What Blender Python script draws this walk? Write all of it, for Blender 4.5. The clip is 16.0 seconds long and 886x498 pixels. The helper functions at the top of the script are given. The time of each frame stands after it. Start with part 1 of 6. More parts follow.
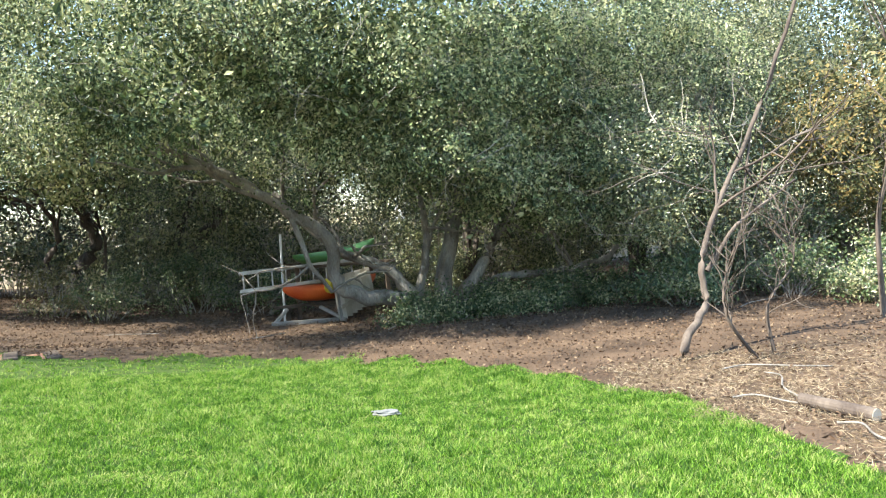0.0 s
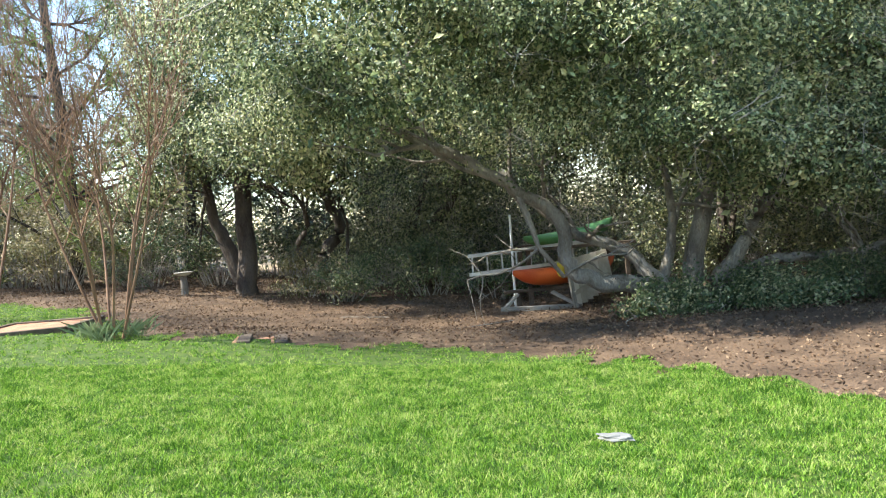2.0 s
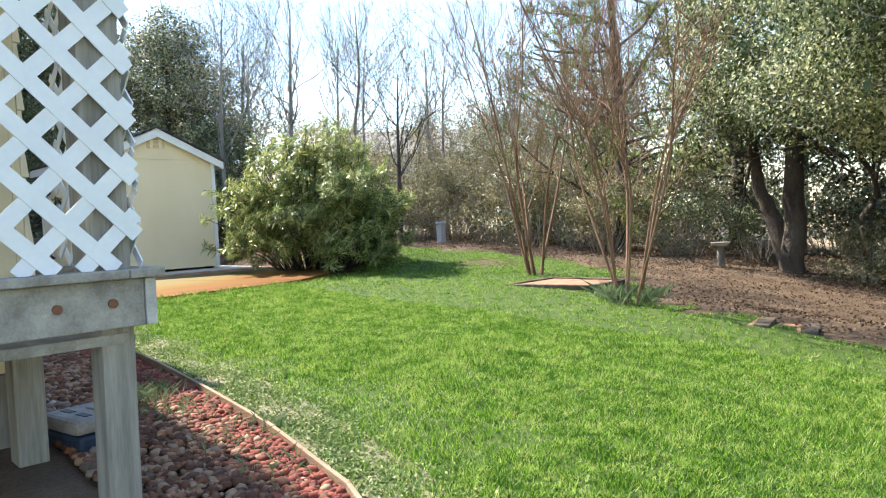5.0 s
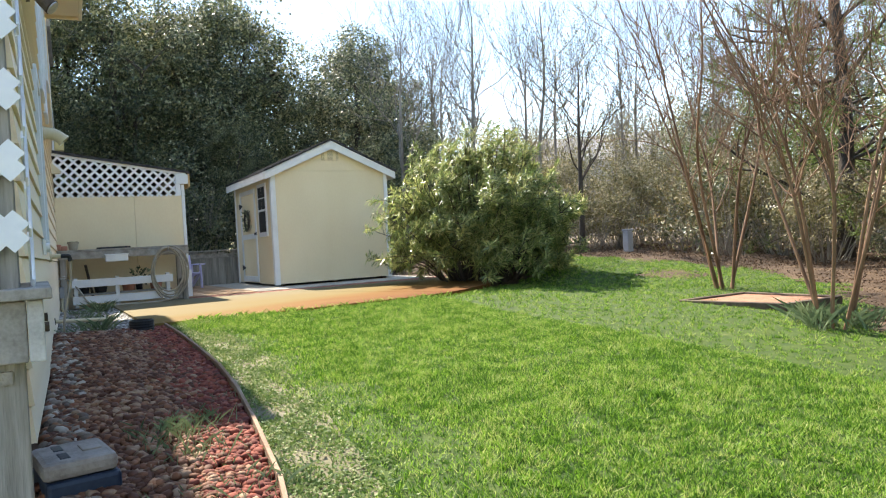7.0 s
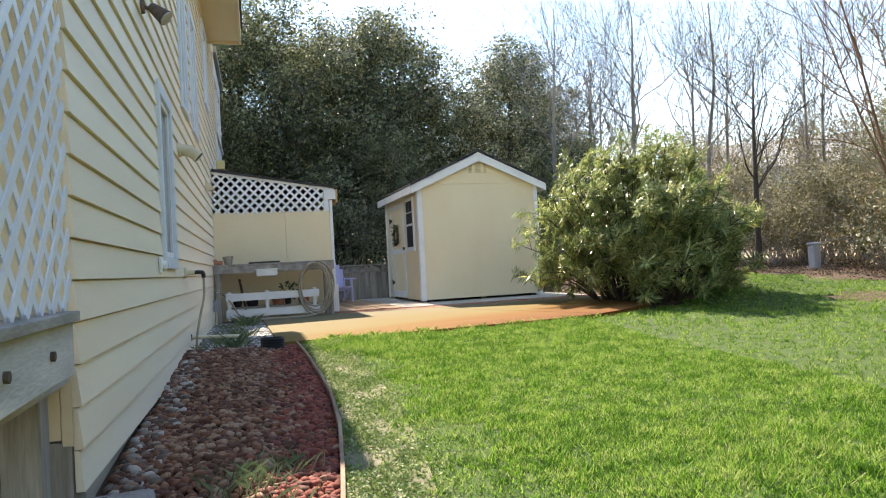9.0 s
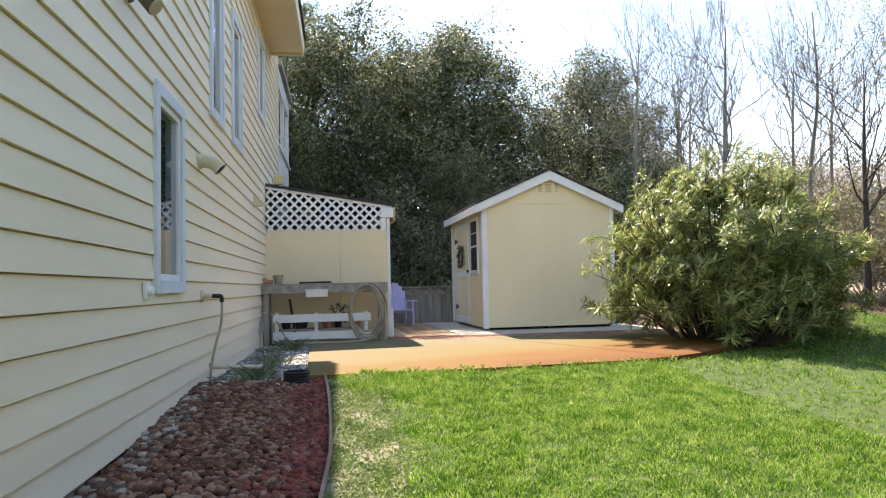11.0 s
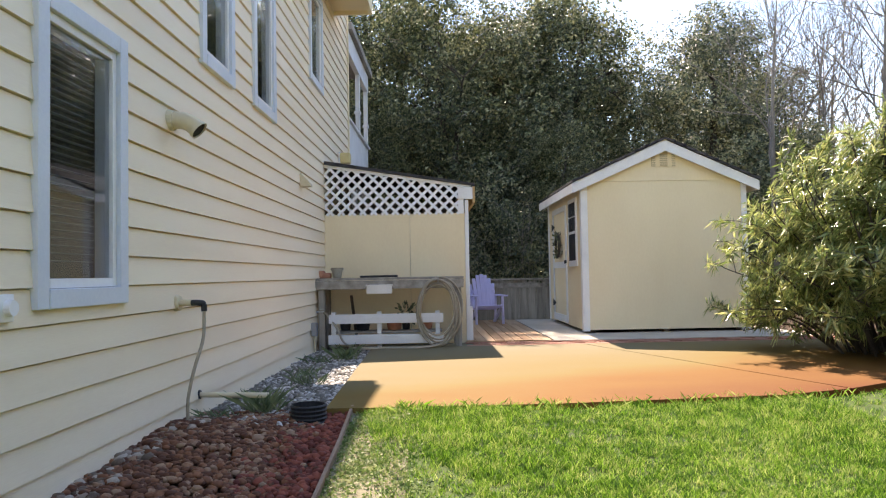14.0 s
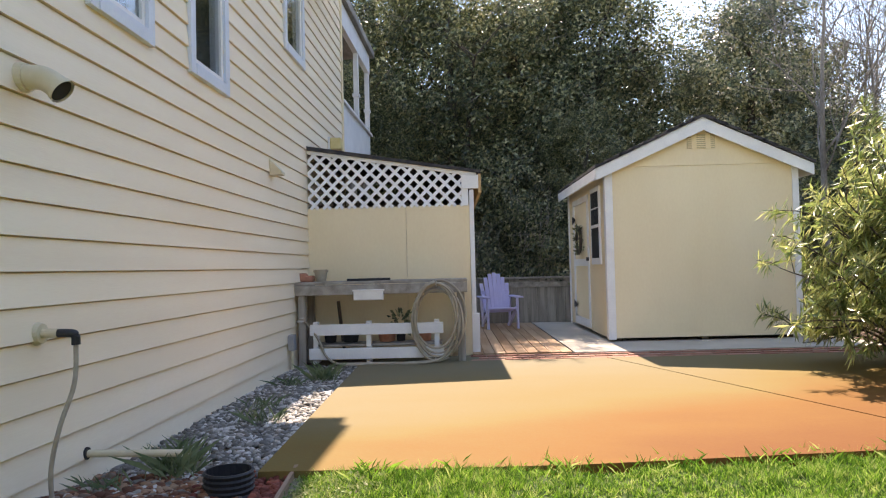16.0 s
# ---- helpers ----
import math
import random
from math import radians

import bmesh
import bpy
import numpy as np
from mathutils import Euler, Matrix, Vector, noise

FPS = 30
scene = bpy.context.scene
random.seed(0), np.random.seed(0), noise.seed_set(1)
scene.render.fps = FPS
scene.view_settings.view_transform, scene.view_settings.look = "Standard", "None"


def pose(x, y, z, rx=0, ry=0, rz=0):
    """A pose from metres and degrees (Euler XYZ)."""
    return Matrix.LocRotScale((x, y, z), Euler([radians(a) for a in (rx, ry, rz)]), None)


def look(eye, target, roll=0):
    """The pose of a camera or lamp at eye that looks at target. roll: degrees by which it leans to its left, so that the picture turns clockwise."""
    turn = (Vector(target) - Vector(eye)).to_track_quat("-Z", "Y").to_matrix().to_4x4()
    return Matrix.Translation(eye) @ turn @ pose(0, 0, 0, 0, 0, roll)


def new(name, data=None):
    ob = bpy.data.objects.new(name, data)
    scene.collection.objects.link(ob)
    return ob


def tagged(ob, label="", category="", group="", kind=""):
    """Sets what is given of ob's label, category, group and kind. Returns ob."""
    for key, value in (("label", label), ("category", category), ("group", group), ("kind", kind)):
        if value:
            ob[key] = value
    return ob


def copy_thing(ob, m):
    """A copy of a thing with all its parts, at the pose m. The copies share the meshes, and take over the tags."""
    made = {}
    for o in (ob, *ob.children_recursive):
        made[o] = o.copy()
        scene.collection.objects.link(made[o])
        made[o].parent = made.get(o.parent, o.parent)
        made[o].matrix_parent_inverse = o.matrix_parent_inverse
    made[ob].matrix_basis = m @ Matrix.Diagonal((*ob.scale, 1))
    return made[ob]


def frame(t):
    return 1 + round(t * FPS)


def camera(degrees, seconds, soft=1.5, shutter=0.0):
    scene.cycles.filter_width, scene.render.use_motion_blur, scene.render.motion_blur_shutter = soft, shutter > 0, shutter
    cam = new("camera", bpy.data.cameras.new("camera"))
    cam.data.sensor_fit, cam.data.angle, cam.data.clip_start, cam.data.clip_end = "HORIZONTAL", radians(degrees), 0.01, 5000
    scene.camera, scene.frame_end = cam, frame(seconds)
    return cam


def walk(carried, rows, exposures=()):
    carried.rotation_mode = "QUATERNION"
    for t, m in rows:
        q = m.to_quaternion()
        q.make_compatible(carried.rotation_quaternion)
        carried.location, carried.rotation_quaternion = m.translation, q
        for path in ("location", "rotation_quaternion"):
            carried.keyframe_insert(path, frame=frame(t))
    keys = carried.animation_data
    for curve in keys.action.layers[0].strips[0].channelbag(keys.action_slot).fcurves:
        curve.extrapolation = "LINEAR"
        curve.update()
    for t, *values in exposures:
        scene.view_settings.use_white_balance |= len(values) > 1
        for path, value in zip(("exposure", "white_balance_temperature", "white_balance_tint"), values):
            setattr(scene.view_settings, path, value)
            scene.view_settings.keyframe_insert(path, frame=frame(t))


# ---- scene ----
cam = camera(64.1, 16.0, soft=1.15)
PATH = [
    (0, (-0.219, -0.075, 1.156), (0.438, 1.812, 1.069), -3.4),
    (0.5, (-0.016, 0.298, 1.102), (0.528, 2.22, 1.014), -3.9),
    (1, (0.067, 0.56, 1.107), (0.462, 2.518, 1.011), -4.3),
    (1.5, (0.132, 0.732, 1.127), (0.338, 2.719, 1.031), -4.5),
    (2, (0.174, 1.009, 1.119), (0.161, 3.006, 1.024), -4.8),
    (2.5, (0.173, 1.257, 1.101), (-0.064, 3.24, 1.007), -4.9),
    (3, (0.202, 1.458, 1.102), (-0.302, 3.391, 1.01), -4.7),
    (3.5, (0.231, 1.675, 1.063), (-0.552, 3.514, 0.977), -4.6),
    (4, (0.267, 1.851, 1.043), (-0.787, 3.549, 0.962), -3.8),
    (4.5, (0.3, 1.883, 1.047), (-0.949, 3.444, 0.968), -3.1),
    (4.7, (0.326, 1.891, 1.04), (-0.98, 3.403, 0.962), -2.9),
    (6.8, (-0.005, 3.029, 0.956), (-1.706, 4.081, 0.93), -3.1),
    (7, (0.003, 3.195, 0.965), (-1.734, 4.187, 0.946), -3.3),
    (7.5, (-0.112, 3.307, 0.976), (-1.915, 4.173, 0.981), -3.5),
    (8, (-0.243, 3.481, 0.984), (-2.098, 4.228, 1.01), -3.6),
    (8.5, (-0.403, 3.612, 0.98), (-2.295, 4.259, 1.019), -3.4),
    (9, (-0.574, 3.749, 0.992), (-2.489, 4.327, 1.036), -3.1),
    (9.5, (-0.77, 3.916, 1.013), (-2.699, 4.444, 1.065), -2.5),
    (10, (-1.032, 4.046, 1.04), (-2.976, 4.515, 1.105), -2.0),
    (10.2, (-1.116, 4.09, 1.054), (-3.064, 4.538, 1.13), -1.8),
    (12.3, (-2.144, 4.749, 1.138), (-4.132, 4.949, 1.239), -1.2),
    (12.5, (-2.324, 4.758, 1.146), (-4.313, 4.941, 1.242), -1.3),
    (13, (-2.702, 4.872, 1.16), (-4.696, 5.005, 1.24), -1.2),
    (13.5, (-3.023, 4.975, 1.18), (-5.02, 5.06, 1.252), -1.0),
    (14, (-3.393, 5.049, 1.217), (-5.392, 5.092, 1.289), -1.0),
    (14.5, (-3.7, 5.179, 1.255), (-5.698, 5.189, 1.33), -1.0),
    (15, (-4.045, 5.24, 1.285), (-6.043, 5.226, 1.357), -1.0),
    (15.5, (-4.443, 5.303, 1.317), (-6.441, 5.278, 1.382), -1.3),
    (16, (-4.856, 5.367, 1.332), (-6.855, 5.344, 1.384), -1.4),
]
walk(cam, [(t, look(eye, target, roll)) for t, eye, target, roll in PATH], [(0.0, 1.88, 6500, 6), (4.0, 1.8, 6700, 8), (8.0, 1.58, 7200, 12), (12.5, 1.66, 7500, 19), (16.0, 1.68, 7700, 22)])

# ---- light ----
SUN_EL, SUN_AZ = radians(47.0), math.atan2(-0.065, -0.917)      # the sun stands over -x, a little to -y
sun_dir = Vector((math.cos(SUN_EL) * math.cos(SUN_AZ), math.cos(SUN_EL) * math.sin(SUN_AZ), math.sin(SUN_EL)))
sun = new("sun", bpy.data.lights.new("sun", "SUN"))
sun.data.energy, sun.data.angle, sun.data.color = 4.7, radians(0.55), (1.0, 0.95, 0.86)
sun.matrix_world = look(sun_dir * 60, (0, 0, 0))
world = bpy.data.worlds.new("sky")
scene.world = world
world.use_nodes = True
sky = world.node_tree.nodes.new("ShaderNodeTexSky")
sky.sky_type, sky.sun_disc = "NISHITA", False
sky.sun_elevation, sky.sun_rotation = SUN_EL, math.pi / 2 - SUN_AZ
sky.air_density, sky.dust_density, sky.ozone_density = 1.1, 0.0, 1.6
world.node_tree.links.new(sky.outputs[0], world.node_tree.nodes["Background"].inputs[0])
world.node_tree.nodes["Background"].inputs[1].default_value = 0.15

# ---- materials ----


def mat(name, a, b, scale=6.0, rough=0.8, bump=0.2, fine=60.0, c=None, island=0.0, objrand=0.0, stretch=(1, 1, 1), metal=0.0,
        spec=0.3, translucent=0.0, bump_dist=0.01):
    """Two colours mixed by coarse and fine noise; island / objrand: how far single pieces differ in lightness."""
    m = bpy.data.materials.new(name)
    m.use_nodes = True
    nt = m.node_tree
    N, L = nt.nodes, nt.links
    bsdf = N["Principled BSDF"]
    geo, mp = N.new("ShaderNodeNewGeometry"), N.new("ShaderNodeMapping")
    mp.inputs["Scale"].default_value = stretch
    L.new(geo.outputs["Position"], mp.inputs["Vector"])
    n1, n2 = N.new("ShaderNodeTexNoise"), N.new("ShaderNodeTexNoise")
    n1.inputs["Scale"].default_value, n2.inputs["Scale"].default_value = scale, fine
    n1.inputs["Detail"].default_value = 4.0
    L.new(mp.outputs[0], n1.inputs["Vector"])
    L.new(mp.outputs[0], n2.inputs["Vector"])
    ramp = N.new("ShaderNodeValToRGB")
    ramp.color_ramp.elements[0].position, ramp.color_ramp.elements[1].position = 0.32, 0.68
    ramp.color_ramp.elements[0].color, ramp.color_ramp.elements[1].color = (*a, 1), (*b, 1)
    if c:
        e = ramp.color_ramp.elements.new(0.85)
        e.color = (*c, 1)
    add = N.new("ShaderNodeMath")
    add.operation = "MULTIPLY_ADD"
    L.new(n2.outputs["Fac"], add.inputs[0])
    add.inputs[1].default_value = 0.35
    sub = N.new("ShaderNodeMath")
    sub.operation = "SUBTRACT"
    L.new(n1.outputs["Fac"], sub.inputs[0])
    sub.inputs[1].default_value = 0.175
    L.new(sub.outputs[0], add.inputs[2])
    fac = add.outputs[0]
    if island or objrand:
        if island:
            src = geo.outputs["Random Per Island"]
        else:
            src = N.new("ShaderNodeObjectInfo").outputs["Random"]
        k = N.new("ShaderNodeMath")
        k.operation = "MULTIPLY_ADD"
        L.new(src, k.inputs[0])
        k.inputs[1].default_value = island or objrand
        k2 = N.new("ShaderNodeMath")
        k2.operation = "ADD"
        k.inputs[2].default_value = -0.5 * (island or objrand)
        L.new(k.outputs[0], k2.inputs[0])
        L.new(fac, k2.inputs[1])
        fac = k2.outputs[0]
    L.new(fac, ramp.inputs[0])
    L.new(ramp.outputs[0], bsdf.inputs["Base Color"])
    bsdf.inputs["Roughness"].default_value, bsdf.inputs["Metallic"].default_value = rough, metal
    bsdf.inputs["Specular IOR Level"].default_value = spec
    if bump:
        bp = N.new("ShaderNodeBump")
        bp.inputs["Strength"].default_value, bp.inputs["Distance"].default_value = bump, bump_dist
        L.new(n2.outputs["Fac"], bp.inputs["Height"])
        L.new(bp.outputs[0], bsdf.inputs["Normal"])
    if translucent:
        tr, mix = N.new("ShaderNodeBsdfTranslucent"), N.new("ShaderNodeMixShader")
        L.new(ramp.outputs[0], tr.inputs["Color"])
        mix.inputs[0].default_value = translucent
        L.new(bsdf.outputs[0], mix.inputs[1])
        L.new(tr.outputs[0], mix.inputs[2])
        L.new(mix.outputs[0], N["Material Output"].inputs["Surface"])
    return m


M_grass = mat("grass_blades", (0.045, 0.12, 0.012), (0.245, 0.44, 0.045), 5.0, 0.6, 0, 22, c=(0.44, 0.49, 0.16), island=0.8, translucent=0.45, spec=0.3)
M_lawn = mat("lawn_soil", (0.03, 0.06, 0.008), (0.065, 0.10, 0.014), 9.0, 0.9, 0.6, 70, c=(0.20, 0.17, 0.07))
M_litter = mat("leaf_litter", (0.06, 0.038, 0.024), (0.145, 0.095, 0.06), 1.6, 0.95, 0.7, 45, c=(0.30, 0.22, 0.14), bump_dist=0.03)
M_dry = mat("dry_leaves", (0.075, 0.046, 0.028), (0.165, 0.105, 0.066), 2.0, 0.8, 0, 30, c=(0.25, 0.18, 0.115), island=0.8, translucent=0.15)
M_field = mat("dry_field", (0.30, 0.23, 0.15), (0.44, 0.35, 0.24), 0.5, 0.95, 0.5, 12, bump_dist=0.05)
M_soil = mat("sandy_soil", (0.12, 0.115, 0.06), (0.24, 0.21, 0.14), 3.0, 0.95, 0.5, 60, c=(0.15, 0.18, 0.07))
M_leaf = mat("oak_leaves", (0.055, 0.08, 0.03), (0.32, 0.38, 0.165), 0.55, 0.45, 0, 5, c=(0.52, 0.51, 0.27), island=1.0, translucent=0.35, spec=0.45)
M_leaf_dark = mat("holly_leaves", (0.05, 0.068, 0.028), (0.19, 0.215, 0.09), 0.5, 0.38, 0, 5, c=(0.36, 0.345, 0.175), island=1.0, translucent=0.25, spec=0.75)
M_leaf_ole = mat("oleander_leaves", (0.14, 0.20, 0.055), (0.37, 0.42, 0.14), 1.4, 0.28, 0, 6, c=(0.54, 0.53, 0.22), island=0.9, translucent=0.4, spec=0.8)
M_leaf_olive = mat("thicket_leaves", (0.16, 0.15, 0.065), (0.34, 0.29, 0.15), 0.7, 0.7, 0, 5, c=(0.50, 0.42, 0.29), island=0.7, translucent=0.2)
M_leaf_gold = mat("wax_myrtle_leaves", (0.07, 0.08, 0.03), (0.16, 0.135, 0.05), 0.8, 0.6, 0, 5, c=(0.28, 0.20, 0.07), island=0.9, translucent=0.2)
M_needle = mat("pine_needles", (0.09, 0.14, 0.03), (0.22, 0.28, 0.07), 0.7, 0.6, 0, 5, island=0.5, translucent=0.2)
M_bark = mat("grey_oak_bark", (0.14, 0.12, 0.10), (0.33, 0.30, 0.26), 3.0, 0.95, 0.9, 45, c=(0.52, 0.50, 0.45), bump_dist=0.03, stretch=(1, 1, 0.4))
M_bark_dark = mat("dark_bark", (0.045, 0.035, 0.03), (0.11, 0.09, 0.075), 4.0, 0.95, 0.9, 40, bump_dist=0.03, stretch=(1, 1, 0.35))
M_bark_myrtle = mat("smooth_crape_myrtle_bark", (0.13, 0.068, 0.04), (0.28, 0.165, 0.10), 5.0, 0.7, 0.4, 30, stretch=(1, 1, 0.2))
M_twig = mat("grey_twigs", (0.22, 0.19, 0.16), (0.40, 0.36, 0.31), 3.0, 0.85, 0, 30)
M_lily = mat("grey_green_strap_leaves", (0.10, 0.15, 0.07), (0.20, 0.25, 0.13), 3, 0.5, 0, 20, island=0.5, translucent=0.2)
M_beam = mat("pale_beam_wood", (0.40, 0.385, 0.36), (0.60, 0.585, 0.56), 3.0, 0.9, 0.6, 30, c=(0.70, 0.69, 0.67), stretch=(0.6, 3, 3), bump_dist=0.006)
M_straw = mat("dry_straw", (0.15, 0.11, 0.065), (0.30, 0.23, 0.15), 3.0, 0.9, 0, 30, c=(0.42, 0.34, 0.23), island=0.8)
M_bark_cedar = mat("grey_brown_cedar_bark", (0.07, 0.052, 0.042), (0.17, 0.135, 0.108), 4.0, 0.9, 0.6, 40, stretch=(1, 1, 0.35))
M_leaf_ivy = mat("ivy_leaves", (0.05, 0.085, 0.028), (0.14, 0.18, 0.065), 0.8, 0.4, 0, 5, c=(0.40, 0.38, 0.2), island=0.8, translucent=0.25, spec=0.6)
M_siding = mat("cream_painted_siding", (0.83, 0.705, 0.525), (0.89, 0.775, 0.59), 1.2, 0.6, 0.25, 40, objrand=0.25, stretch=(0.35, 1, 4), bump_dist=0.004)
M_wall = mat("cream_painted_panel", (0.78, 0.65, 0.43), (0.84, 0.715, 0.49), 1.0, 0.65, 0.2, 35, bump_dist=0.004, stretch=(1, 1, 0.5))
M_trim = mat("pale_blue_white_trim", (0.60, 0.65, 0.72), (0.70, 0.74, 0.79), 2.5, 0.55, 0.15, 50, bump_dist=0.003)
M_white = mat("white_paint", (0.72, 0.72, 0.72), (0.82, 0.82, 0.81), 3.0, 0.55, 0.15, 50, bump_dist=0.003)
M_lattice = mat("white_vinyl_lattice", (0.74, 0.76, 0.80), (0.83, 0.84, 0.86), 4.0, 0.4, 0, 40)
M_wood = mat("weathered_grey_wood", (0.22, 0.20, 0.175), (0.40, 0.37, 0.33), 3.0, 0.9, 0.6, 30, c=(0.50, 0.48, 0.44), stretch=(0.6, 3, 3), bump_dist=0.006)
M_wood_v = mat("weathered_post_wood", (0.20, 0.185, 0.16), (0.38, 0.35, 0.31), 3.0, 0.9, 0.7, 26, stretch=(5, 5, 0.35), bump_dist=0.006)
M_deck = mat("tan_deck_boards", (0.36, 0.21, 0.11), (0.50, 0.33, 0.20), 2.5, 0.8, 0.4, 30, objrand=0.5, stretch=(0.5, 4, 4), bump_dist=0.004)
M_brick = mat("red_brick_paver", (0.30, 0.12, 0.08), (0.42, 0.20, 0.14), 5.0, 0.85, 0.5, 60, objrand=0.8, bump_dist=0.005)
M_shingle = mat("dark_asphalt_shingle", (0.035, 0.035, 0.04), (0.085, 0.08, 0.08), 8.0, 0.95, 0.7, 90, objrand=0.5, bump_dist=0.006)
M_stone = mat("red_brown_river_stone", (0.095, 0.034, 0.018), (0.22, 0.086, 0.042), 4.0, 0.75, 0.3, 50, c=(0.29, 0.175, 0.105), objrand=0.85, bump_dist=0.004)
M_stone_j = mat("red_brown_river_stones", (0.095, 0.036, 0.019), (0.23, 0.095, 0.047), 3.0, 0.75, 0.3, 50, c=(0.30, 0.19, 0.12), island=0.85, bump_dist=0.004)
M_redstone_j = mat("deep_red_lava_stones", (0.13, 0.033, 0.023), (0.25, 0.068, 0.042), 3.0, 0.85, 0.4, 60, island=0.8, bump_dist=0.005)
M_pebble_j = mat("white_grey_pebbles", (0.13, 0.12, 0.105), (0.30, 0.285, 0.255), 4.0, 0.7, 0.3, 60, c=(0.52, 0.50, 0.47), island=0.9, bump_dist=0.003)
M_black = mat("black_plastic", (0.018, 0.019, 0.022), (0.035, 0.036, 0.04), 5.0, 0.5, 0.1, 60)
M_navy = mat("dark_blue_plastic", (0.012, 0.022, 0.045), (0.03, 0.045, 0.075), 5.0, 0.45, 0.1, 50)
M_greylid = mat("sun_faded_grey_plastic", (0.20, 0.17, 0.15), (0.33, 0.29, 0.26), 7.0, 0.75, 0.3, 60)
M_pvc = mat("cream_plastic_pipe", (0.60, 0.52, 0.35), (0.68, 0.60, 0.43), 4.0, 0.5, 0, 30)
M_hose = mat("khaki_hose_rubber", (0.30, 0.26, 0.20), (0.42, 0.37, 0.29), 6.0, 0.6, 0, 40)
M_lilac = mat("lilac_resin", (0.50, 0.47, 0.72), (0.58, 0.55, 0.78), 4.0, 0.45, 0, 40)
M_terra = mat("terracotta", (0.38, 0.15, 0.09), (0.50, 0.23, 0.15), 7.0, 0.85, 0.2, 50)
M_metal = mat("dull_aluminium", (0.42, 0.42, 0.42), (0.58, 0.58, 0.57), 5.0, 0.45, 0.1, 40, metal=0.8)
# near-black colour that stands for the unlit inside of rooms and hollows
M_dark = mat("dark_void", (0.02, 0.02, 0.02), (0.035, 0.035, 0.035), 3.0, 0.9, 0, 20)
M_orange = mat("orange_polyethylene", (0.62, 0.085, 0.025), (0.74, 0.15, 0.035), 2.0, 0.45, 0.05, 40)
M_green = mat("green_polyethylene", (0.07, 0.20, 0.07), (0.13, 0.28, 0.10), 2.0, 0.45, 0.05, 40)
M_yellow = mat("yellow_plastic", (0.62, 0.50, 0.05), (0.70, 0.58, 0.09), 2.0, 0.5, 0, 40)
M_fence = mat("pale_weathered_pickets", (0.42, 0.37, 0.29), (0.58, 0.53, 0.44), 3.0, 0.9, 0.5, 30, objrand=0.5, stretch=(3, 3, 0.6), bump_dist=0.005)
M_edging = mat("pinkish_wood_edging", (0.24, 0.15, 0.10), (0.38, 0.27, 0.19), 3.0, 0.9, 0.4, 40, stretch=(0.5, 3, 3))
M_timber = mat("dark_landscape_timber", (0.06, 0.045, 0.035), (0.16, 0.12, 0.09), 3.0, 0.95, 0.6, 30)
M_chips = mat("tan_wood_chips", (0.30, 0.14, 0.085), (0.44, 0.25, 0.16), 5.0, 0.95, 0.8, 70, bump_dist=0.02)
M_blind = mat("grey_blind_slats", (0.20, 0.20, 0.20), (0.27, 0.27, 0.27), 4.0, 0.7, 0, 30)
M_roofgrey = mat("far_grey_roof", (0.30, 0.29, 0.29), (0.40, 0.39, 0.39), 1.0, 0.9, 0.2, 20)
M_fargrey = mat("far_grey_siding", (0.36, 0.36, 0.38), (0.46, 0.46, 0.48), 1.0, 0.8, 0.2, 20)

M_glass = bpy.data.materials.new("window_glass")
M_glass.use_nodes = True
g = M_glass.node_tree.nodes["Principled BSDF"]
g.inputs["Base Color"].default_value = (0.75, 0.8, 0.82, 1)
g.inputs["Roughness"].default_value, g.inputs["Transmission Weight"].default_value, g.inputs["IOR"].default_value = 0.02, 1.0, 1.5

# concrete stained orange by iron in the water, strongest towards the lawn
M_patio = bpy.data.materials.new("rust_stained_concrete")
M_patio.use_nodes = True
nt = M_patio.node_tree
geo, sep = nt.nodes.new("ShaderNodeNewGeometry"), nt.nodes.new("ShaderNodeSeparateXYZ")
nt.links.new(geo.outputs["Position"], sep.inputs[0])
big, fine = nt.nodes.new("ShaderNodeTexNoise"), nt.nodes.new("ShaderNodeTexNoise")
big.inputs["Scale"].default_value, big.inputs["Detail"].default_value, fine.inputs["Scale"].default_value = 0.55, 5.0, 45
mapn = nt.nodes.new("ShaderNodeMapping")
mapn.inputs["Scale"].default_value = (1.6, 0.6, 1)
nt.links.new(geo.outputs["Position"], mapn.inputs[0])
nt.links.new(mapn.outputs[0], big.inputs["Vector"])
nt.links.new(geo.outputs["Position"], fine.inputs["Vector"])
rng = nt.nodes.new("ShaderNodeMapRange")
rng.inputs["From Min"].default_value, rng.inputs["From Max"].default_value = -13.6, -9.0
nt.links.new(sep.outputs["X"], rng.inputs[0])
rngy = nt.nodes.new("ShaderNodeMapRange")
rngy.inputs["From Min"].default_value, rngy.inputs["From Max"].default_value = 4.2, 8.6
rngy.inputs["To Min"].default_value, rngy.inputs["To Max"].default_value = -0.5, 0.12
nt.links.new(sep.outputs["Y"], rngy.inputs[0])
s1, s2, s3 = (nt.nodes.new("ShaderNodeMath") for _ in range(3))
s1.operation, s2.operation, s3.operation = "MULTIPLY_ADD", "ADD", "MULTIPLY_ADD"
nt.links.new(big.outputs["Fac"], s1.inputs[0])
s1.inputs[1].default_value = 0.75
nt.links.new(rng.outputs[0], s1.inputs[2])
nt.links.new(s1.outputs[0], s2.inputs[0])
nt.links.new(rngy.outputs[0], s2.inputs[1])
nt.links.new(fine.outputs["Fac"], s3.inputs[0])
s3.inputs[1].default_value = 0.12
nt.links.new(s2.outputs[0], s3.inputs[2])
ramp = nt.nodes.new("ShaderNodeValToRGB")
